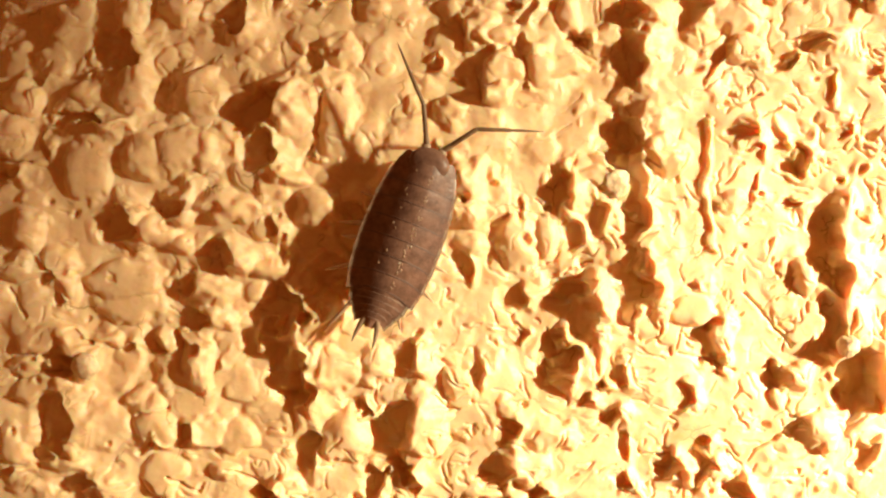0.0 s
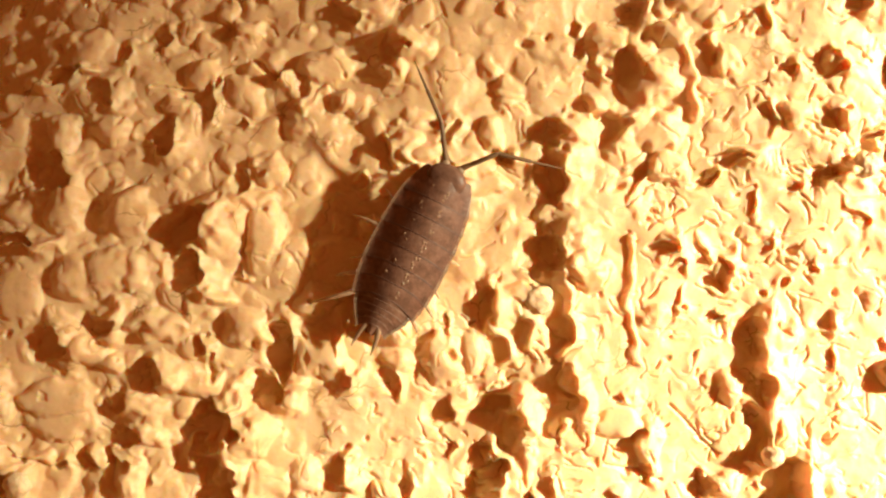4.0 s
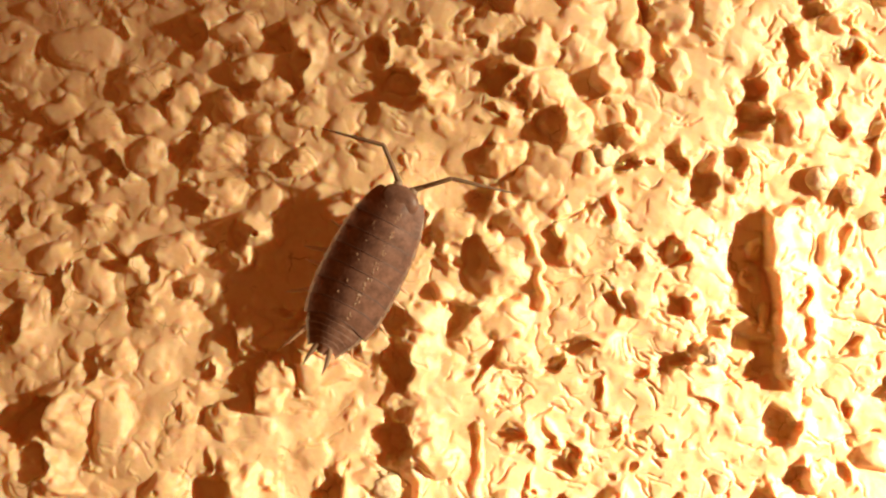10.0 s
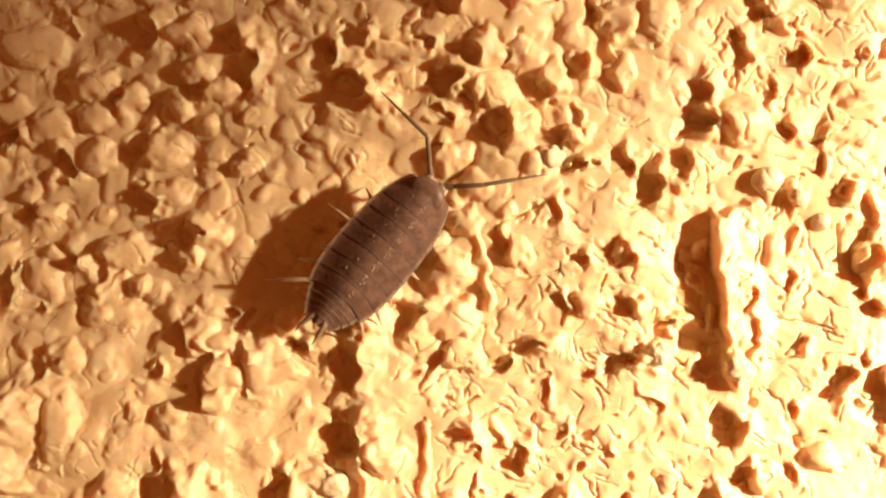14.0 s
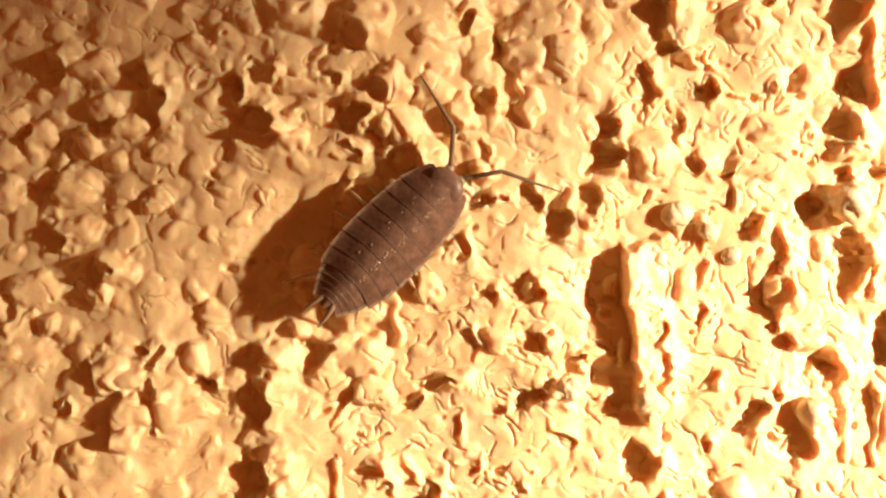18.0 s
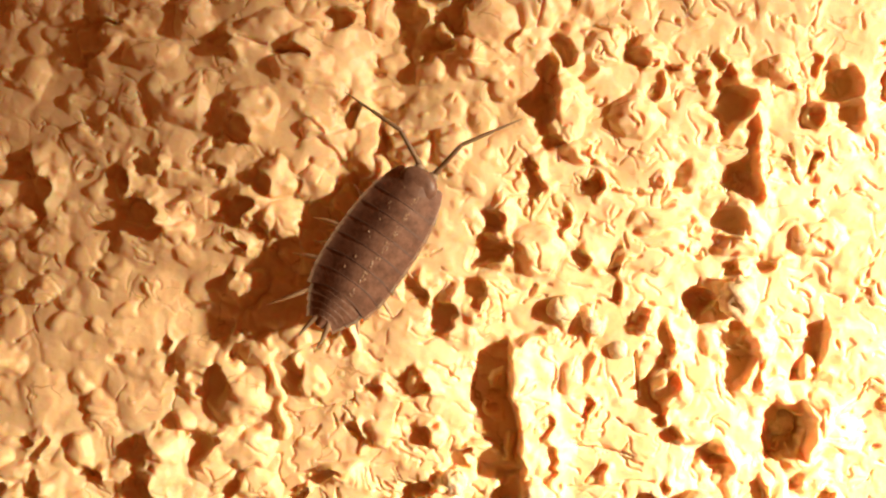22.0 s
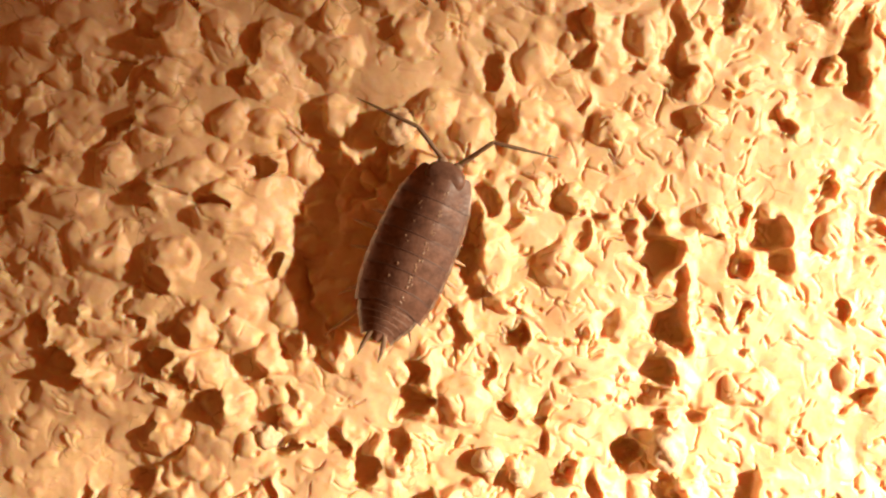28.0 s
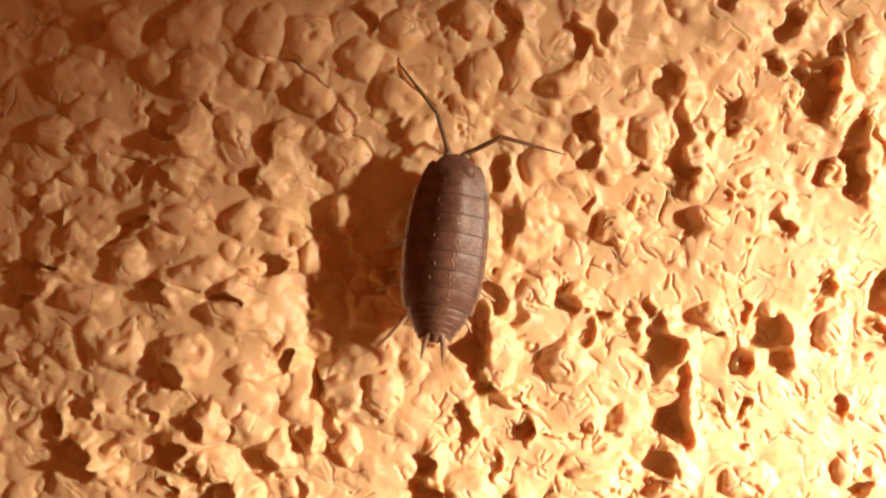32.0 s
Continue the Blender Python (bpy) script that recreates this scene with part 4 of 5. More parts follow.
def hollows_of_upper_face():
    wall.pit(13.91, 61.30, 1.40, 0.80, 1.14)
    wall.pit(18.24, 61.21, 1.11, 0.87, 0.93)
    wall.pit(22.13, 56.20, 0.71, 0.55, 0.62)
    wall.pit(18.71, 55.03, 2.18, 0.63, 1.74, -50)
    wall.pit(26.33, 53.42, 0.71, 1.10, 0.62)
    wall.pit(34.99, 54.42, 0.59, 0.98, 0.53, 35)
    wall.pit(33.58, 61.90, 0.71, 0.98, 0.62)
    wall.groove(26.09, 59.54, 28.27, 59.06, 0.12, 0.34)
    wall.groove(28.27, 59.06, 30.65, 57.36, 0.12, 0.34)
    wall.groove(35.36, 59.54, 35.76, 57.96, 0.12, 0.34)
    wall.groove(35.76, 57.96, 38.13, 56.00, 0.12, 0.34)
    wall.pit(25.15, 51.05, 0.98, 0.87, 0.83)
    wall.pit(14.02, 52.08, 0.48, 0.32, 0.44)
    wall.pit(10.93, 50.89, 0.48, 0.40, 0.45)
    wall.pit(9.69, 49.49, 0.80, 0.24, 0.69)
    wall.pit(17.11, 51.27, 0.79, 0.48, 0.68)
    wall.pit(18.94, 51.18, 0.55, 0.40, 0.50)
    wall.groove(15.46, 52.67, 18.33, 52.06, 0.12, 0.34)
    wall.pit(17.13, 47.89, 1.79, 0.56, 1.44, 20)
    wall.pit(11.37, 48.29, 0.80, 0.40, 0.69)
    wall.pit(43.03, 61.74, 0.79, 1.57, 0.68)
    wall.pit(48.35, 60.38, 0.71, 1.57, 0.62)
    wall.pit(49.92, 61.77, 0.87, 1.50, 0.74)
    wall.pit(48.56, 55.06, 0.63, 0.98, 0.56)
    wall.pit(48.77, 52.51, 0.79, 0.55, 0.68)
    wall.pit(52.12, 51.73, 0.59, 0.47, 0.53)
    wall.pit(48.98, 49.36, 0.39, 0.55, 0.38)
    wall.pit(53.68, 57.45, 0.98, 1.10, 0.83)
    wall.pit(55.27, 54.30, 0.71, 1.50, 0.62)
    wall.pit(55.09, 51.74, 1.26, 1.10, 1.04)
    wall.pit(57.05, 53.72, 0.47, 0.47, 0.44)
    wall.pit(58.62, 54.32, 0.99, 0.24, 0.83, 15)
    wall.pit(59.40, 56.09, 0.39, 0.55, 0.38)
    wall.pit(62.73, 61.42, 1.38, 1.10, 1.13)
    wall.pit(58.00, 63.37, 0.79, 0.47, 0.68)
    wall.pit(61.76, 58.86, 0.71, 0.55, 0.62)
    wall.pit(63.34, 58.47, 0.99, 0.47, 0.83)
    wall.pit(64.73, 56.51, 1.58, 1.77, 1.28)
    wall.pit(65.89, 60.05, 0.71, 0.99, 0.62)
    wall.pit(67.33, 54.16, 1.10, 1.26, 0.92)
    wall.pit(68.72, 53.57, 0.47, 1.11, 0.44)
    wall.pit(67.16, 51.40, 1.26, 1.26, 1.04)
    wall.pit(43.47, 48.16, 0.87, 1.57, 0.74)
    wall.pit(42.47, 51.30, 0.79, 1.38, 0.68)
    wall.pit(61.65, 48.02, 0.79, 0.79, 0.68)
    wall.pit(58.46, 49.99, 0.39, 0.39, 0.38)
    wall.groove(54.31, 50.17, 53.93, 48.20, 0.12, 0.34)
    wall.groove(57.82, 57.27, 59.01, 56.09, 0.12, 0.34)
    wall.pit(8.90, 42.07, 1.60, 0.64, 1.30, 15)
    wall.pit(9.72, 44.88, 1.60, 0.48, 1.30)
    wall.pit(17.96, 43.34, 1.39, 0.87, 1.13, 10)
    wall.pit(25.96, 45.15, 1.38, 0.39, 1.13)
    wall.pit(22.58, 42.57, 1.10, 0.47, 0.92, 15)
    wall.groove(19.98, 43.55, 21.98, 43.16, 0.12, 0.34)
    wall.pit(19.49, 37.32, 0.79, 0.87, 0.68, 30)
    wall.pit(27.54, 37.86, 1.58, 0.79, 1.28, 40)
    wall.pit(29.91, 36.49, 0.87, 0.71, 0.74)
    wall.pit(11.18, 34.48, 1.20, 0.72, 0.99)
    wall.pit(13.24, 34.72, 0.80, 0.48, 0.69)
    wall.pit(18.55, 34.41, 0.56, 0.48, 0.50)
    wall.pit(21.37, 33.45, 0.87, 0.87, 0.74)
    wall.pit(24.05, 33.28, 0.32, 0.79, 0.32)
    wall.pit(19.15, 31.62, 1.79, 0.87, 1.44, 10)
    wall.pit(21.16, 30.85, 0.63, 0.87, 0.56)
    wall.pit(12.19, 31.68, 1.80, 0.64, 1.45)
    wall.pit(25.75, 31.70, 0.79, 0.99, 0.68)
    wall.pit(28.53, 33.12, 0.63, 0.79, 0.56)
    wall.pit(37.21, 31.13, 1.11, 1.19, 0.92)
    wall.pit(42.31, 42.64, 0.99, 1.26, 0.83)
    wall.pit(43.50, 41.06, 0.55, 0.47, 0.50)
    wall.pit(40.75, 38.88, 0.99, 1.89, 0.83)
    wall.pit(41.74, 36.50, 1.19, 0.63, 0.98)
    wall.pit(46.85, 42.65, 0.55, 0.79, 0.50)
    wall.pit(48.24, 41.78, 0.87, 0.24, 0.74)
    wall.pit(49.63, 41.67, 0.99, 0.47, 0.83)
    wall.pit(51.62, 41.08, 0.63, 0.59, 0.56)
    wall.pit(49.05, 40.28, 0.40, 0.87, 0.38)
    wall.pit(52.79, 42.27, 0.55, 0.55, 0.50)
    wall.pit(53.80, 41.08, 0.55, 0.87, 0.50)
    wall.pit(53.44, 38.30, 1.66, 1.19, 1.34, 30)
    wall.pit(55.45, 36.70, 0.63, 0.87, 0.56)
    wall.pit(54.48, 34.50, 1.19, 1.03, 0.99)
    wall.pit(55.51, 32.90, 0.80, 0.88, 0.68)
    wall.pit(53.34, 30.89, 1.51, 1.04, 1.23, 20)
    wall.pit(44.94, 33.51, 0.52, 0.52, 1.34)
    wall.pit(40.18, 33.52, 0.79, 1.03, 0.68)
    wall.pit(39.77, 35.11, 0.79, 0.40, 0.68)
    wall.pit(41.58, 31.11, 0.56, 0.79, 0.50)
    wall.pit(43.93, 35.31, 0.55, 0.71, 0.50, 40)
    wall.pit(57.99, 40.29, 0.79, 0.32, 0.68)
    wall.pit(59.55, 41.88, 0.32, 0.59, 0.32)
    wall.pit(61.38, 39.90, 1.51, 1.03, 1.23)
    wall.pit(62.40, 38.70, 1.27, 0.71, 1.05)
    wall.pit(64.33, 42.29, 0.99, 0.71, 0.83, 20)
    wall.pit(59.22, 37.90, 0.52, 0.79, 0.47)
    wall.pit(66.89, 35.50, 0.56, 0.56, 0.50)
    wall.pit(68.90, 43.10, 0.87, 1.51, 0.74)
    wall.pit(68.97, 40.31, 0.64, 0.60, 0.56)
    wall.pit(59.87, 35.50, 0.56, 0.40, 0.50)
    wall.pit(57.67, 35.30, 0.48, 0.40, 0.44)
    wall.pit(59.73, 32.29, 0.40, 0.28, 0.38)


def knobs_of_first_crossing():
    wall.lump(2.44, 14.00, 1.42, 1.66, 0.78)
    wall.lump(4.02, 13.61, 1.42, 0.95, 0.63)
    wall.lump(3.96, 11.03, 1.42, 1.32, 0.75)
    wall.lump(6.40, 11.64, 1.42, 1.42, 0.78)
    wall.lump(3.74, 9.05, 1.18, 1.18, 0.70)
    wall.lump(8.66, 14.62, 1.18, 1.18, 0.70)
    wall.lump(8.37, 11.46, 1.95, 1.08, 0.50, 0, 2.2)
    wall.lump(0.52, 8.42, 1.18, 0.94, 0.63)


def hollows_of_first_crossing():
    wall.pit(1.06, 13.99, 0.63, 0.87, 0.56)
    wall.pit(5.40, 14.61, 0.71, 0.79, 0.62)
    wall.pit(4.52, 15.60, 0.87, 0.47, 0.74)
    wall.pit(5.21, 13.02, 0.71, 0.28, 0.62)
    wall.pit(2.27, 10.82, 0.71, 1.77, 0.62)
    wall.pit(2.48, 9.23, 0.59, 0.47, 0.53)
    wall.pit(5.62, 9.86, 0.31, 0.47, 0.32)
    wall.pit(9.34, 13.05, 1.10, 0.43, 0.92)
    wall.pit(-0.69, 11.19, 0.55, 0.28, 0.50)


def knobs_of_last_crossing():
    wall.lump(37.15, 44.97, 2.09, 2.55, 0.98)
    wall.lump(29.52, 45.34, 1.16, 1.39, 0.70)
    wall.lump(39.78, 45.37, 1.16, 1.63, 0.70)
    wall.lump(34.17, 44.00, 0.60, 0.93, 0.53)
    wall.lump(35.90, 47.86, 1.62, 1.30, 0.74)
    wall.ridge(36.48, 47.67, 37.64, 46.71, 0.30, 0.30)
    wall.lump(33.01, 41.29, 0.93, 1.02, 0.63)
    wall.lump(38.41, 48.83, 2.09, 1.86, 0.91)
    wall.lump(41.13, 46.91, 1.86, 2.09, 0.91)
    wall.lump(32.23, 48.42, 1.39, 1.39, 0.77)
    wall.lump(36.50, 41.49, 2.56, 1.07, 0.50, 0, 2.2)


def hollows_of_last_crossing():
    wall.pit(32.04, 44.95, 1.24, 1.47, 1.02)
    wall.pit(33.39, 43.34, 1.93, 0.85, 1.55, -15)
    wall.pit(30.80, 47.46, 0.97, 1.62, 0.81, 20)
    wall.pit(35.06, 44.96, 0.85, 1.39, 0.73)
    wall.pit(38.51, 43.62, 0.62, 1.01, 0.55)
    wall.pit(34.93, 47.66, 0.58, 0.93, 0.52)
    wall.pit(41.17, 40.16, 0.93, 1.48, 0.79)
    wall.pit(29.13, 47.46, 0.39, 0.31, 0.37)
    wall.groove(40.56, 44.40, 40.94, 46.33, 0.12, 0.34)


def knobs_of_left_shoulder():
    wall.lump(1.86, 35.86, 2.42, 1.70, 0.86)
    wall.lump(4.09, 31.21, 1.55, 1.07, 0.67)
    wall.lump(-2.66, 31.30, 1.37, 1.22, 0.72)
    wall.lump(2.25, 32.72, 1.21, 1.21, 0.71)
    wall.lump(-9.87, 34.87, 3.61, 2.26, 0.50, 0, 2.2)
    wall.lump(-5.67, 31.95, 2.45, 1.72, 0.87)


def hollows_of_left_shoulder():
    wall.pit(-1.87, 35.53, 1.54, 1.30, 1.25)
    wall.pit(4.53, 34.81, 1.13, 1.01, 0.94)
    wall.pit(5.33, 32.19, 1.05, 1.81, 0.88)
    wall.pit(2.16, 31.43, 0.65, 0.57, 0.57)
    wall.pit(-3.58, 31.11, 0.33, 0.73, 0.33)
    wall.pit(-7.32, 35.84, 0.41, 0.49, 0.39)


def knobs_of_right_foot():
    wall.lump(42.42, 3.22, 1.08, 1.08, 0.67)
    wall.lump(46.72, 4.86, 1.72, 1.48, 0.80)


def hollows_of_right_foot():
    wall.pit(41.36, 3.66, 1.03, 0.57, 0.86, 40)
    wall.pit(44.68, 4.04, 0.49, 0.74, 0.45)
    wall.groove(43.34, 6.16, 47.46, 6.75, 0.12, 0.34)


def hollow_floor():
    wall.dip(29.6, 38.6, 2.8, 3.4, 1.4)
    wall.dip(17.5, 24.5, 3.0, 2.6, 0.6)
    wall.dip(31.0, 46.0, 2.6, 4.0, 0.6)


knobs_of_foot_of_the_face()
knobs_of_lower_middle_face()
knobs_of_right_flank()
knobs_of_upper_face()
knobs_of_first_crossing()
knobs_of_last_crossing()
knobs_of_left_shoulder()
knobs_of_right_foot()
knobs_of_foot_right_bank()
knobs_of_middle_left_bank()
knobs_of_high_right_bank()
knobs_of_right_foot_bank()
knobs_of_far_left()
knobs_of_far_left_bank()
ledges_of_foot_right_bank()
ledges_of_high_left_bank()
ledges_of_right_foot_bank()
broad_dips()
hollow_floor()
hollows_of_foot_left_bank()
hollows_of_foot_right_bank()
hollows_of_middle_left_bank()
hollows_of_high_right_bank()
hollows_of_right_foot_bank()
hollows_of_far_left()
hollows_of_far_left_bank()
hollows_of_foot_of_the_face()
hollows_of_lower_middle_face()
hollows_of_right_flank()
hollows_of_upper_face()
hollows_of_first_crossing()
hollows_of_last_crossing()
hollows_of_left_shoulder()
hollows_of_right_foot()


def flakes():
    """The coats of paint break off in low steps."""
    out = wall.h - wall.base + 0.11 * wall.noise(1.5, 71) + 0.04 * wall.noise(0.6, 72)
    q = out / 0.46
    k = np.floor(q)
    f = np.clip((q - k - 0.32) / 0.36, 0, 1)
    wall.h += 0.15 * 0.46 * (k + f * f * (3 - 2 * f) - q)


def creases():
    """Short curling creases and hair cracks in the paint, pinholes, and a fine unevenness."""
    x0, x1, z0, z1 = wall.box
    for _ in range(5200):
        x, z = rng.uniform(x0, x1), rng.uniform(z0, z1)
        if rng.random() > 0.45 + 0.55 * wall.flat(x, z):
            continue
        a, r = rng.gauss(0.4, 0.9), rng.uniform(0.2, 0.9)
        wall.groove(x - r * math.cos(a), z + r * math.sin(a), x + r * math.cos(a), z - r * math.sin(a), rng.uniform(0.07, 0.12), (0.5 + 0.5 * wall.flat(x, z)) * rng.uniform(0.06, 0.24), rng.uniform(1.0, 2.2))
    for _ in range(300):
        x, z, r = rng.uniform(x0, x1), rng.uniform(z0, z1), rng.uniform(0.12, 0.34)
        w, d = wall.local(x, z, r * rng.uniform(1.0, 2.0), r, rng.uniform(0, 180), 0.5)
        wall.h[w] -= 1.6 * r * np.clip(1.15 - d, 0, 1)
    wall.h += 0.014 * wall.noise(0.5, 11) + 0.005 * wall.noise(0.27, 12) + 0.04 * wall.noise(1.3, 13)


flakes()
creases()
wall_ob = tagged(wall.mesh("wall", PLASTER, 180.0), "rough-cast plaster wall painted warm cream", "wall", kind="structure")


def grain(x, z, r, rough, seed):
    """A grain of the plaster that lies bare, stuck in the face of the wall."""
    bm = bmesh.new()
    out = wall.rise(x, z) + wall.level(x, z)
    egg(bm, (0, 0, 0), (r, 0.8 * r, r), 0, rough, seed * 3.7, 22, 32)
    ob = part("sand_grain", bm, GRAIN, wall_ob)
    ob.location = Vector((x, -(out - 0.1 * r), z)) * MM
    ob.rotation_euler = (0.3 * math.sin(seed), 0.9 * seed, 0.2 * math.cos(seed))


def grains():
    grain(54.76, 25.67, 1.42, 0.30, 0)
    grain(11.84, 3.24, 1.03, 0.32, 1)
    grain(36.18, 47.66, 1.19, 0.30, 2)
    grain(52.13, 10.90, 1.07, 0.14, 3)
    grain(28.81, -8.14, 0.79, 0.20, 4)
    grain(34.65, 12.70, 0.87, 0.28, 5)
    grain(40.36, 11.65, 0.87, 0.20, 6)
    grain(42.48, 24.90, 0.95, 0.12, 7)
    grain(46.28, 22.02, 0.71, 0.12, 8)
    grain(41.98, 24.87, 0.79, 0.12, 9)
    grain(44.40, 23.75, 0.63, 0.15, 10)
    grain(-24.60, -9.70, 0.95, 0.16, 11)
    grain(27.20, 26.52, 0.95, 0.30, 13)
    grain(58.47, 16.46, 1.15, 0.12, 14)
    grain(40.84, -0.38, 0.75, 0.2, 15)


grains()


# ---- the woodlouse ----
LONG = 12.6          # from the brow to the tip of the tail, in millimetres
TALL = 1.2
KEEL = 1.45          # height of the shell's edge over the wall
STATIONS = (0.0, 0.05, 0.1, 0.2, 0.3, 0.43, 0.55, 0.64, 0.74, 0.85, 0.95, 1.0)
BREADTHS = (1.2, 1.74, 2.09, 2.46, 2.64, 2.74, 2.76, 2.7, 2.51, 1.95, 0.96, 0.4)


def girth(s):
    """Half width at s, from 0 at the brow to 1 at the tail."""
    return float(np.interp(s, STATIONS, BREADTHS))


def crown(s):
    return TALL * (0.62 + 0.38 * math.sin(math.pi * min(max(s * 0.95 + 0.12, 0), 1))) * (1 - 0.55 * max(0.0, (s - 0.7) / 0.3) ** 1.6)


def plate(bm, s0, s1, w0, w1, lift, sweep, across=26, along=7, thick=0.02, sides=(-1.0, 1.0), clasp=0.0):
    """One curved plate of the back, from s0 to s1 of the body's length, with a raised hind edge and swept-back corners."""
    def at(u, v, drop):
        s = s0 + (s1 - s0) * v
        w = girth(s) * (w0 + (w1 - w0) * v)
        dome = 0.35 * (0.5 + 0.5 * math.cos(math.pi * min(abs(u), 1.0))) + 0.65 * max(0.0, math.cos(0.5 * math.pi * u)) ** 1.3
        swell = 0.06 * math.sin(math.pi * (0.1 + 0.8 * v)) * (1 - u * u)
        z = KEEL + crown(s) * dome + swell + lift * v ** 5 - 0.016 * (1 - v) ** 4 - drop
        y = LONG * (0.5 - s) - sweep * (abs(u) ** 2.4) * (0.25 + v) + clasp * abs(u) ** 1.5 * (1 - abs(u) ** 6) * (1 - v)
        return Vector((w * u, y, z)) * MM
    top, low = [], []
    for j in range(along + 1):
        us = [sides[0] + (sides[1] - sides[0]) * i / across for i in range(across + 1)]
        top.append([bm.verts.new(at(u, j / along, 0)) for u in us])
        low.append([bm.verts.new(at(u, j / along, thick)) for u in us])
    for j in range(along):
        for i in range(across):
            bm.faces.new((top[j][i], top[j + 1][i], top[j + 1][i + 1], top[j][i + 1]))
            bm.faces.new((low[j][i], low[j][i + 1], low[j + 1][i + 1], low[j + 1][i]))
    for j in range(along):
        bm.faces.new((top[j][0], low[j][0], low[j + 1][0], top[j + 1][0]))
        bm.faces.new((top[j][-1], top[j + 1][-1], low[j + 1][-1], low[j][-1]))
    for i in range(across):
        bm.faces.new((top[0][i], top[0][i + 1], low[0][i + 1], low[0][i]))
        bm.faces.new((top[-1][i], low[-1][i], low[-1][i + 1], top[-1][i + 1]))
    bmesh.ops.recalc_face_normals(bm, faces=bm.faces)
    return bm


def build_woodlouse():
    root = new("woodlouse")
    tagged(root, "slate-brown woodlouse with pale plate edges crawling on the plaster", "woodlouse")
    # head
    bm = bmesh.new()
    egg(bm, (0, LONG * 0.425, KEEL + 0.42), (1.42, 1.08, 0.52), 0, 0.05, 3)
    head = part("head", bm, SHELL, root)
    for side in (-1, 1):
        bm = bmesh.new()
        egg(bm, (side * 1.08, LONG * 0.437, KEEL + 0.58), (0.13, 0.2, 0.13), 0, 0.1, 5)
        part("eye", bm, EYE, head, "black bead-like eye")
        bm = bmesh.new()
        egg(bm, (side * 0.55, LONG * 0.50, KEEL + 0.3), (0.36, 0.34, 0.30), 0, 0.1, 8)
        part("antenna_socket", bm, JOINT, head)
    # seven broad plates
    cuts = [0.085, 0.185, 0.285, 0.385, 0.485, 0.585, 0.680, 0.770]
    for i in range(7):
        a, b = cuts[i], cuts[i + 1] + 0.022
        back = 0.05 + 0.05 * i + 0.004 * i * i
        clasp = 1.1 if i == 0 else 0.0
        bm = plate(bmesh.new(), a, b, 0.985, 1.02, 0.018, back, thick=0.04, clasp=clasp)
        p = part("back_plate", bm, SHELL, root)
        # bumps added for glints, most of them on the lit right side
        bumps = bmesh.new()
        for k in range(8):
            u = rng.choice((-1.1, 1.0, 1.0, 1.0, 1.0)) * rng.uniform(0.16, 0.30)
            s = a + (cuts[i + 1] - a) * rng.uniform(0.35, 1.0)
            high = KEEL + crown(s) * (0.35 * (0.5 + 0.5 * math.cos(math.pi * u)) + 0.65 * math.cos(0.5 * math.pi * u) ** 1.3) + 0.03
            r = rng.uniform(0.06, 0.115)
            egg(bumps, (girth(s) * u, LONG * (0.5 - s) - back * abs(u) ** 2.4, high), (r, r * rng.uniform(0.8, 1.8), 0.6 * r), 0, 0.2, k, 6, 8)
        # thin strip whose dark colour draws the seam's shade
        rim = b - 0.009
        bm = plate(bmesh.new(), rim, b + 0.001, 1.005, 1.02, 0.018, back, along=2, thick=0.03, sides=(-0.94, 0.94))
        bm.transform(Matrix.Translation((0, 0, 0.005 * MM)))
        part("hind_rim", bm, SEAM_SHADE, p, "hind rim of the plate, darkened as seam shade")
        part("glint_bumps", bumps, GLINT, p, "small polished bumps along the plate, paler as glints")
        for side in (-1, 1):
            bm = plate(bmesh.new(), a, b, 0.995, 1.02, 0.045, back, across=4, thick=0.05,
                       sides=(0.945 * side, 1.02 * side), clasp=clasp)
            part("plate_edge", bm, PALE, p, "thin pale edge of the plate")
    # five narrow tail plates
    cuts = [0.765, 0.803, 0.838, 0.872, 0.905, 0.936]
    for i in range(5):
        a, b = cuts[i], cuts[i + 1] + 0.014
        w = (0.91, 0.94, 0.97, 1.0, 1.05)[i]
        bm = plate(bmesh.new(), a, b, w, w * 1.03, 0.03, 0.30 + 0.04 * i, across=20, along=5)
        p = part("tail_plate", bm, SHELL, root)
        bm = plate(bmesh.new(), b - 0.009, b + 0.001, w * 1.02, w * 1.03, 0.02, 0.30 + 0.04 * i, along=2, thick=0.03, sides=(-0.85, 0.85))
        bm.transform(Matrix.Translation((0, 0, 0.016 * MM)))
        part("hind_rim", bm, TAIL_RIM, p, "paler hind rim of the plate")
        for side in (-1, 1):
            bm = plate(bmesh.new(), a, b, w * 1.01, w * 1.04, 0.045, 0.30 + 0.04 * i, across=3, along=5, sides=(0.93 * side, 1.03 * side))
            part("plate_edge", bm, PALE, p, "thin pale edge of the plate")
    bm = plate(bmesh.new(), 0.925, 1.0, 0.95, 0.6, 0.02, 0.1, across=14, along=8)
    part("tail_tip", bm, SHELL, root)
    for side in (-1, 1):
        bm = tube(bmesh.new(), [(side * 0.40, -LONG * 0.45, 1.6), (side * 0.52, -LONG * 0.475, 1.55), (side * 0.60, -LONG * 0.505, 1.5),
                                (side * 0.70, -LONG * 0.555, 1.3), (side * 0.74, -LONG * 0.61, 1.1)], [0.20, 0.22, 0.18, 0.13, 0.03])
        part("tail_spike", bm, JOINT, root, "brown pointed tail appendage")
    # the belly
    bm = bmesh.new()
    egg(bm, (0, -0.2, 1.5), (2.0, LONG * 0.42, 0.5))
    part("belly", bm, PALE, root, "pale underside")
    # antennae
    feelers = []
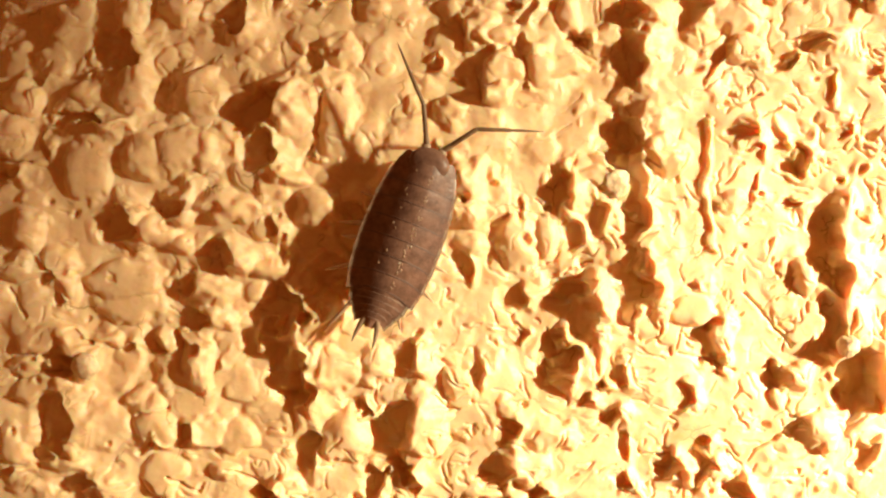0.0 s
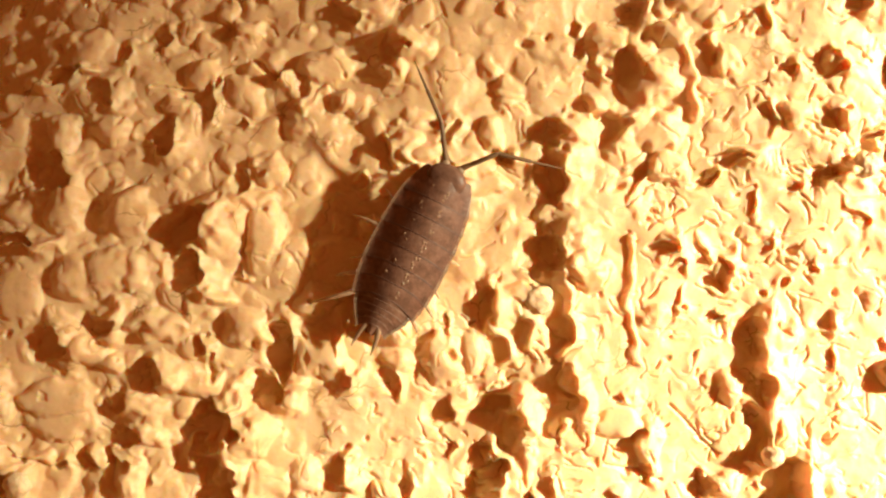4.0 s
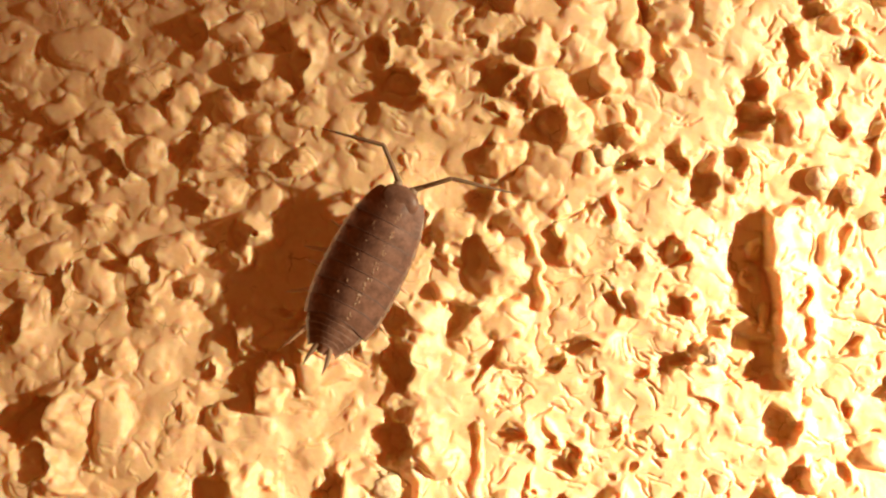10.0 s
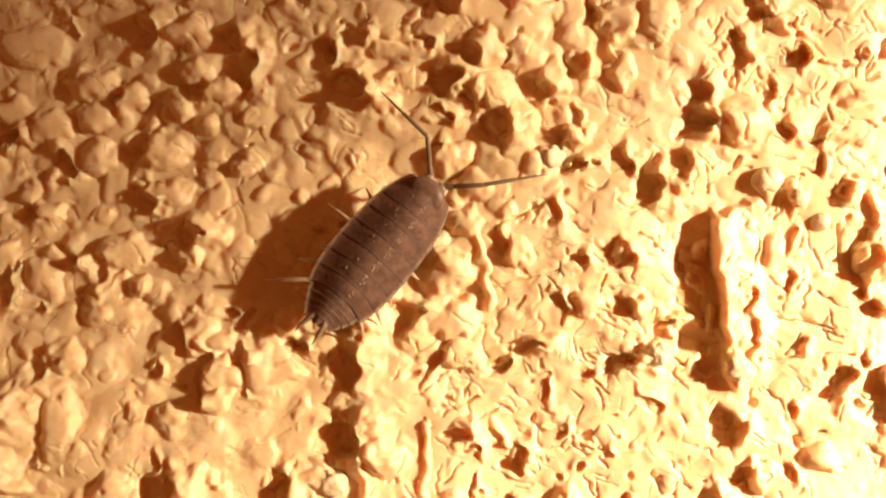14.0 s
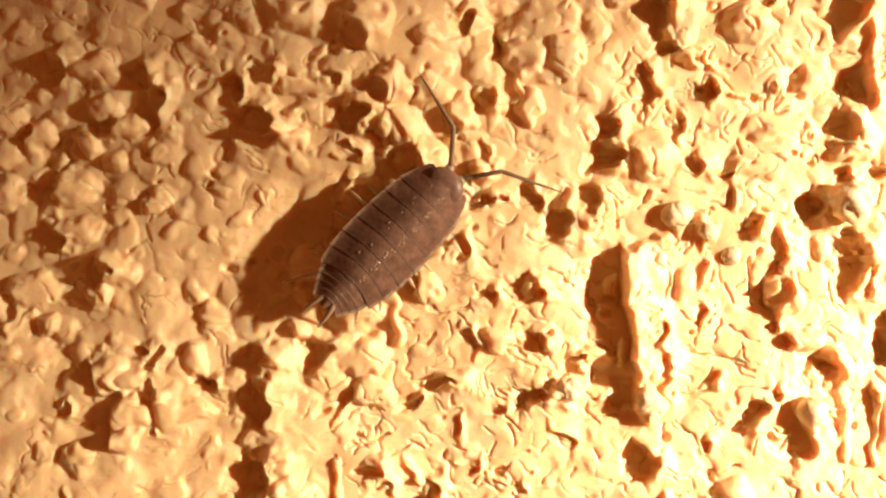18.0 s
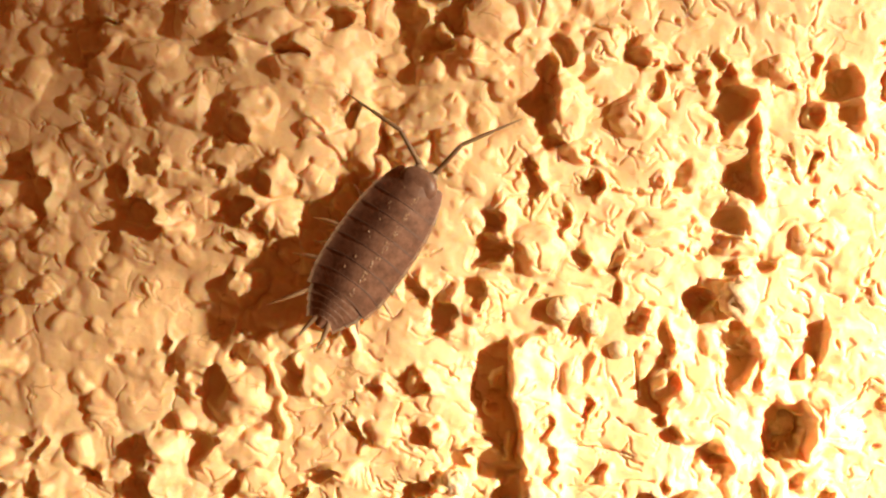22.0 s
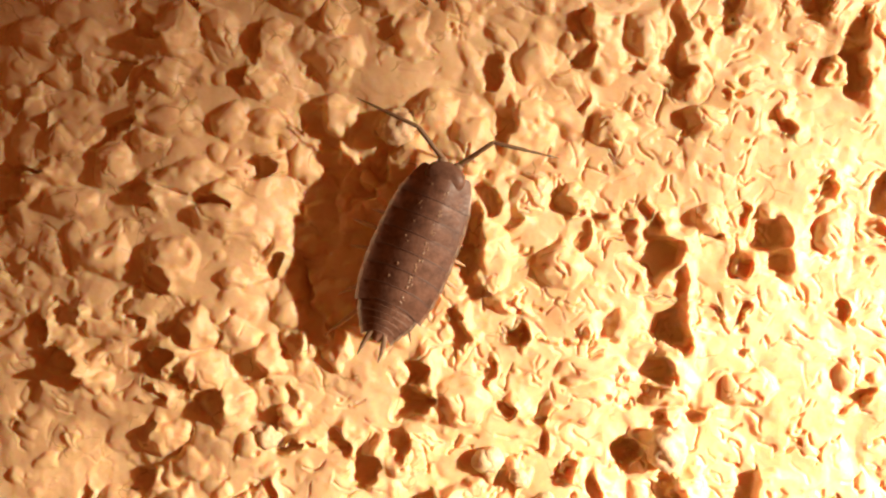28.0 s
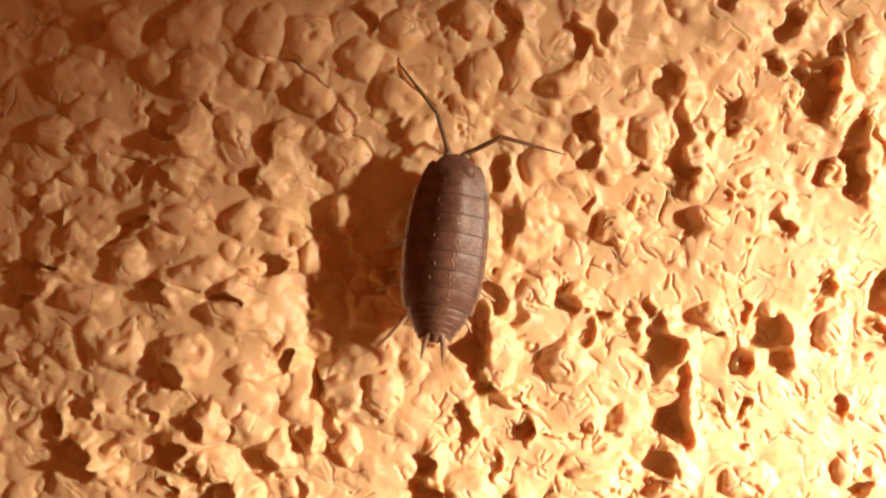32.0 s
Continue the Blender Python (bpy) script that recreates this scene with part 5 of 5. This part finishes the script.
    for side in (-1, 1):
        bm = tube(bmesh.new(), [(0, -0.1, 0), (0, 0.35, 0.05), (0, 0.8, 0.12)], [0.20, 0.21, 0.16])
        tube(bm, [(0, 0.75, 0.11), (0, 0.95, 0.16), (0, 1.8, 0.28), (0, 2.65, 0.37), (0, 2.8, 0.37)], [0.13, 0.18, 0.16, 0.165, 0.11])
        feeler = part("antenna", bm, FEELER, root, "dark jointed antenna")
        bm = tube(bmesh.new(), [(0, -0.05, 0), (0, 0.12, 0), (0, 2.2, -0.2), (0, 2.36, -0.22)], [0.10, 0.145, 0.125, 0.09])
        tube(bm, [(0, 2.33, -0.22), (0, 2.52, -0.25), (0, 3.5, -0.46), (0, 4.45, -0.72)], [0.07, 0.10, 0.075, 0.02])
        lash = part("flagellum", bm, FEELER, feeler)
        part("knee", egg(bmesh.new(), (0, 2.76, 0.37), (0.13, 0.16, 0.13)), JOINT, feeler, "paler knee of the antenna")
        feelers.append((side, feeler, lash))
    # seven pairs of legs
    legs = []
    for i in range(7):
        s = 0.16 + 0.095 * i
        for side in (-1, 1):
            spread = (-38, -22, -8, 8, 24, 40, 54)[i]
            reach = girth(s)
            far = ((0.6, 0.65, 0.95, 1.1, 0.9, 1.1, 1.55) if side < 0 else (0.7, 0.7, 0.7, 0.75, 0.8, 0.9, 0.95))[i] * side
            bm = tube(bmesh.new(), [(0, 0, 0), (0.9 * side, 0, 0.12), (1.75 * far, 0, 0.05), (2.6 * far, 0, -0.3), (3.45 * far, 0, -1.2)],
                      [0.18, 0.22, 0.17, 0.14, 0.04], 8)
            leg = part("leg", bm, LEG, root, "pale jointed leg")
            legs.append((side, i, leg, (side * (reach - (2.6, 2.6, 2.2, 1.75, 1.7, 1.65, 1.8)[i]), LONG * (0.5 - s), 1.2), -side * spread))
    return root, feelers, legs


woodlouse, feelers, legs = build_woodlouse()

# the woodlouse's way: seconds; x, z and y in millimetres; heading and tilt in degrees
CRAWL = [
    (0, -2.84, -0.73, -1.10, 19.9, 0.0),
    (0.5, -2.56, 0.03, -1.10, 20.4, 0.0),
    (1, -1.85, 0.77, -1.10, 24.7, 0.0),
    (1.5, -1.40, 1.94, -1.10, 24.5, 0.0),
    (2, -0.67, 3.72, -1.10, 22.6, 0.0),
    (2.5, -0.05, 4.17, -1.10, 23.3, 0.0),
    (4.5, 3.39, 7.78, -0.96, 27.0, 0.0),
    (5, 3.39, 8.51, -0.92, 23.6, 0.0),
    (5.5, 3.90, 8.96, -0.89, 24.2, 0.0),
    (6, 4.96, 10.54, -0.85, 22.8, 0.0),
    (6.5, 6.17, 11.72, -0.85, 22.4, 0.0),
    (7, 6.91, 12.89, -0.85, 22.9, 0.0),
    (7.5, 7.41, 13.91, -0.84, 27.4, 0.0),
    (8, 8.61, 15.08, -0.84, 28.3, 0.0),
    (8.5, 9.36, 16.28, -0.84, 26.2, 0.0),
    (9, 10.06, 17.30, -0.84, 27.6, 0.0),
    (9.5, 10.24, 17.99, -0.83, 26.8, 0.0),
    (10, 10.47, 18.61, -0.83, 27.4, 0.0),
    (10.5, 10.79, 18.46, -0.83, 31.1, 0.0),
    (11, 11.51, 18.42, -0.83, 37.0, 0.0),
    (11.5, 12.12, 18.45, -0.82, 38.3, 0.0),
    (12, 12.72, 18.53, -0.82, 39.7, 0.0),
    (12.5, 13.37, 18.80, -0.82, 39.5, 0.0),
    (13, 13.90, 19.16, -0.82, 41.4, 0.0),
    (13.5, 14.49, 19.50, -0.81, 42.4, 0.0),
    (14, 15.01, 19.78, -0.81, 40.6, 0.0),
    (14.5, 15.75, 20.24, -0.81, 42.4, 0.0),
    (16.5, 19.06, 21.35, -0.82, 48.5, 0.0),
    (17, 20.26, 21.93, -0.83, 47.5, 0.0),
    (17.5, 20.97, 22.55, -0.85, 46.2, 0.0),
    (18, 22.32, 23.19, -0.87, 45.4, 0.0),
    (18.5, 23.50, 23.98, -0.91, 48.5, 0.0),
    (19, 24.88, 24.77, -0.96, 45.4, 0.0),
    (19.5, 26.31, 25.77, -1.02, 48.0, 0.0),
    (20, 26.73, 25.87, -1.08, 48.1, 0.0),
    (20.5, 27.30, 26.58, -1.14, 44.8, 0.0),
    (21, 27.87, 27.09, -1.19, 44.2, 0.0),
    (21.5, 28.55, 28.11, -1.25, 39.5, 0.0),
    (22, 29.23, 29.08, -1.37, 35.0, 0.0),
    (22.5, 30.09, 30.12, -1.46, 31.8, 0.0),
    (23, 30.60, 31.31, -1.54, 25.4, 0.0),
    (23.5, 31.47, 32.83, -1.64, 25.0, 0.0),
    (24, 32.66, 34.17, -1.71, 33.3, 0.0),
    (24.5, 33.35, 34.59, -1.73, 34.9, 0.0),
    (25, 34.55, 35.43, -1.74, 33.7, 0.0),
    (25.5, 34.91, 35.80, -1.76, 28.4, 0.0),
    (26, 35.31, 36.34, -1.77, 28.2, 0.0),
    (26.5, 36.13, 37.33, -1.81, 27.3, 0.0),
    (28.5, 37.28, 39.84, -1.89, 21.2, 0.0),
    (29, 37.36, 40.54, -1.92, 19.3, 0.0),
    (29.5, 37.44, 40.65, -1.92, 17.9, 0.0),
    (30, 37.37, 41.19, -1.95, 13.9, 0.0),
    (30.5, 37.61, 42.47, -1.99, 9.0, 0.0),
    (31, 37.68, 43.83, -2.03, 7.7, 0.0),
    (31.5, 38.48, 44.99, -2.05, 5.2, 0.0),
    (32, 38.84, 46.13, -2.07, 6.7, 0.0),
]
# its antennae: seconds, then shaft and tip of each, in degrees from upright
FEELING = [
    (0, -5, -24, 58, 92),
    (1, -5, -42, 47, 76),
    (2, -8, -30, 62, 106),
    (2.5, -20, -35, 60, 80),
    (4.5, -5, -25, 70, 108),
    (5, -17, -56, 63, 88),
    (6, 10, 13, 78, 110),
    (7, -1, -25, 78, 117),
    (8, -17, -52, 52, 82),
    (9, 7, -9, 72, 124),
    (10, -22, -76, 74, 104),
    (11, 41, 22, 94, 138),
    (12, 31, 30, 98, 130),
    (13, 15, -10, 80, 98),
    (14, -5, -47, 88, 80),
    (14.5, 5, -15, 88, 108),
    (16.5, 20, 0, 90, 125),
    (17, 33, 20, 95, 136),
    (18, 4, -33, 80, 110),
    (19, 6, -18, 77, 110),
    (20, 3, -37, 95, 118),
    (21, 0, -33, 75, 82),
    (22, -30, -56, 43, 67),
    (23, -42, -78, 72, 105),
    (24, -2, -31, 72, 128),
    (25, -27, -60, 75, 85),
    (26, -45, -72, 65, 80),
    (28.5, -35, -60, 55, 105),
    (29, -32, -45, 63, 106),
    (30, -70, -100, 25, 55),
    (31, -20, -42, 45, 70),
    (32, -17, -38, 65, 106),
]


def motions():
    walk(woodlouse, [(t, pose(x * MM, y * MM, z * MM, 90 + tilt, a, 0)) for t, x, z, y, a, tilt in CRAWL])
    for side, feeler, lash in feelers:
        rows, tips = [], []
        for t, left, left_tip, right, right_tip in FEELING:
            swing, tip = (left, left_tip) if side < 0 else (right, right_tip)
            a = swing - heading(t)
            rows.append((t, pose(side * 0.55 * MM, (LONG * 0.50 + 0.15) * MM, (KEEL + 0.3) * MM, 10, 0, -a)))
            tips.append((t, pose(0, 2.78 * MM, 0.37 * MM, -6, 0, -(tip - swing))))
        walk(feeler, rows)
        walk(lash, tips)
    for side, i, leg, at, spread in legs:
        rows = []
        for k in range(129):
            t = k * 0.25
            phase = 2 * math.pi * (1.1 * t - i / 3.5 + (0.5 if side > 0 else 0))
            rows.append((t, pose(at[0] * MM, at[1] * MM, at[2] * MM, 0, side * 6 * max(0.0, math.cos(phase)), spread + 13 * math.sin(phase))))
        walk(leg, rows)


def heading(t):
    for p, q in zip(CRAWL, CRAWL[1:]):
        if p[0] <= t <= q[0]:
            return p[4] + (q[4] - p[4]) * (t - p[0]) / (q[0] - p[0])
    return CRAWL[-1][4]


motions()
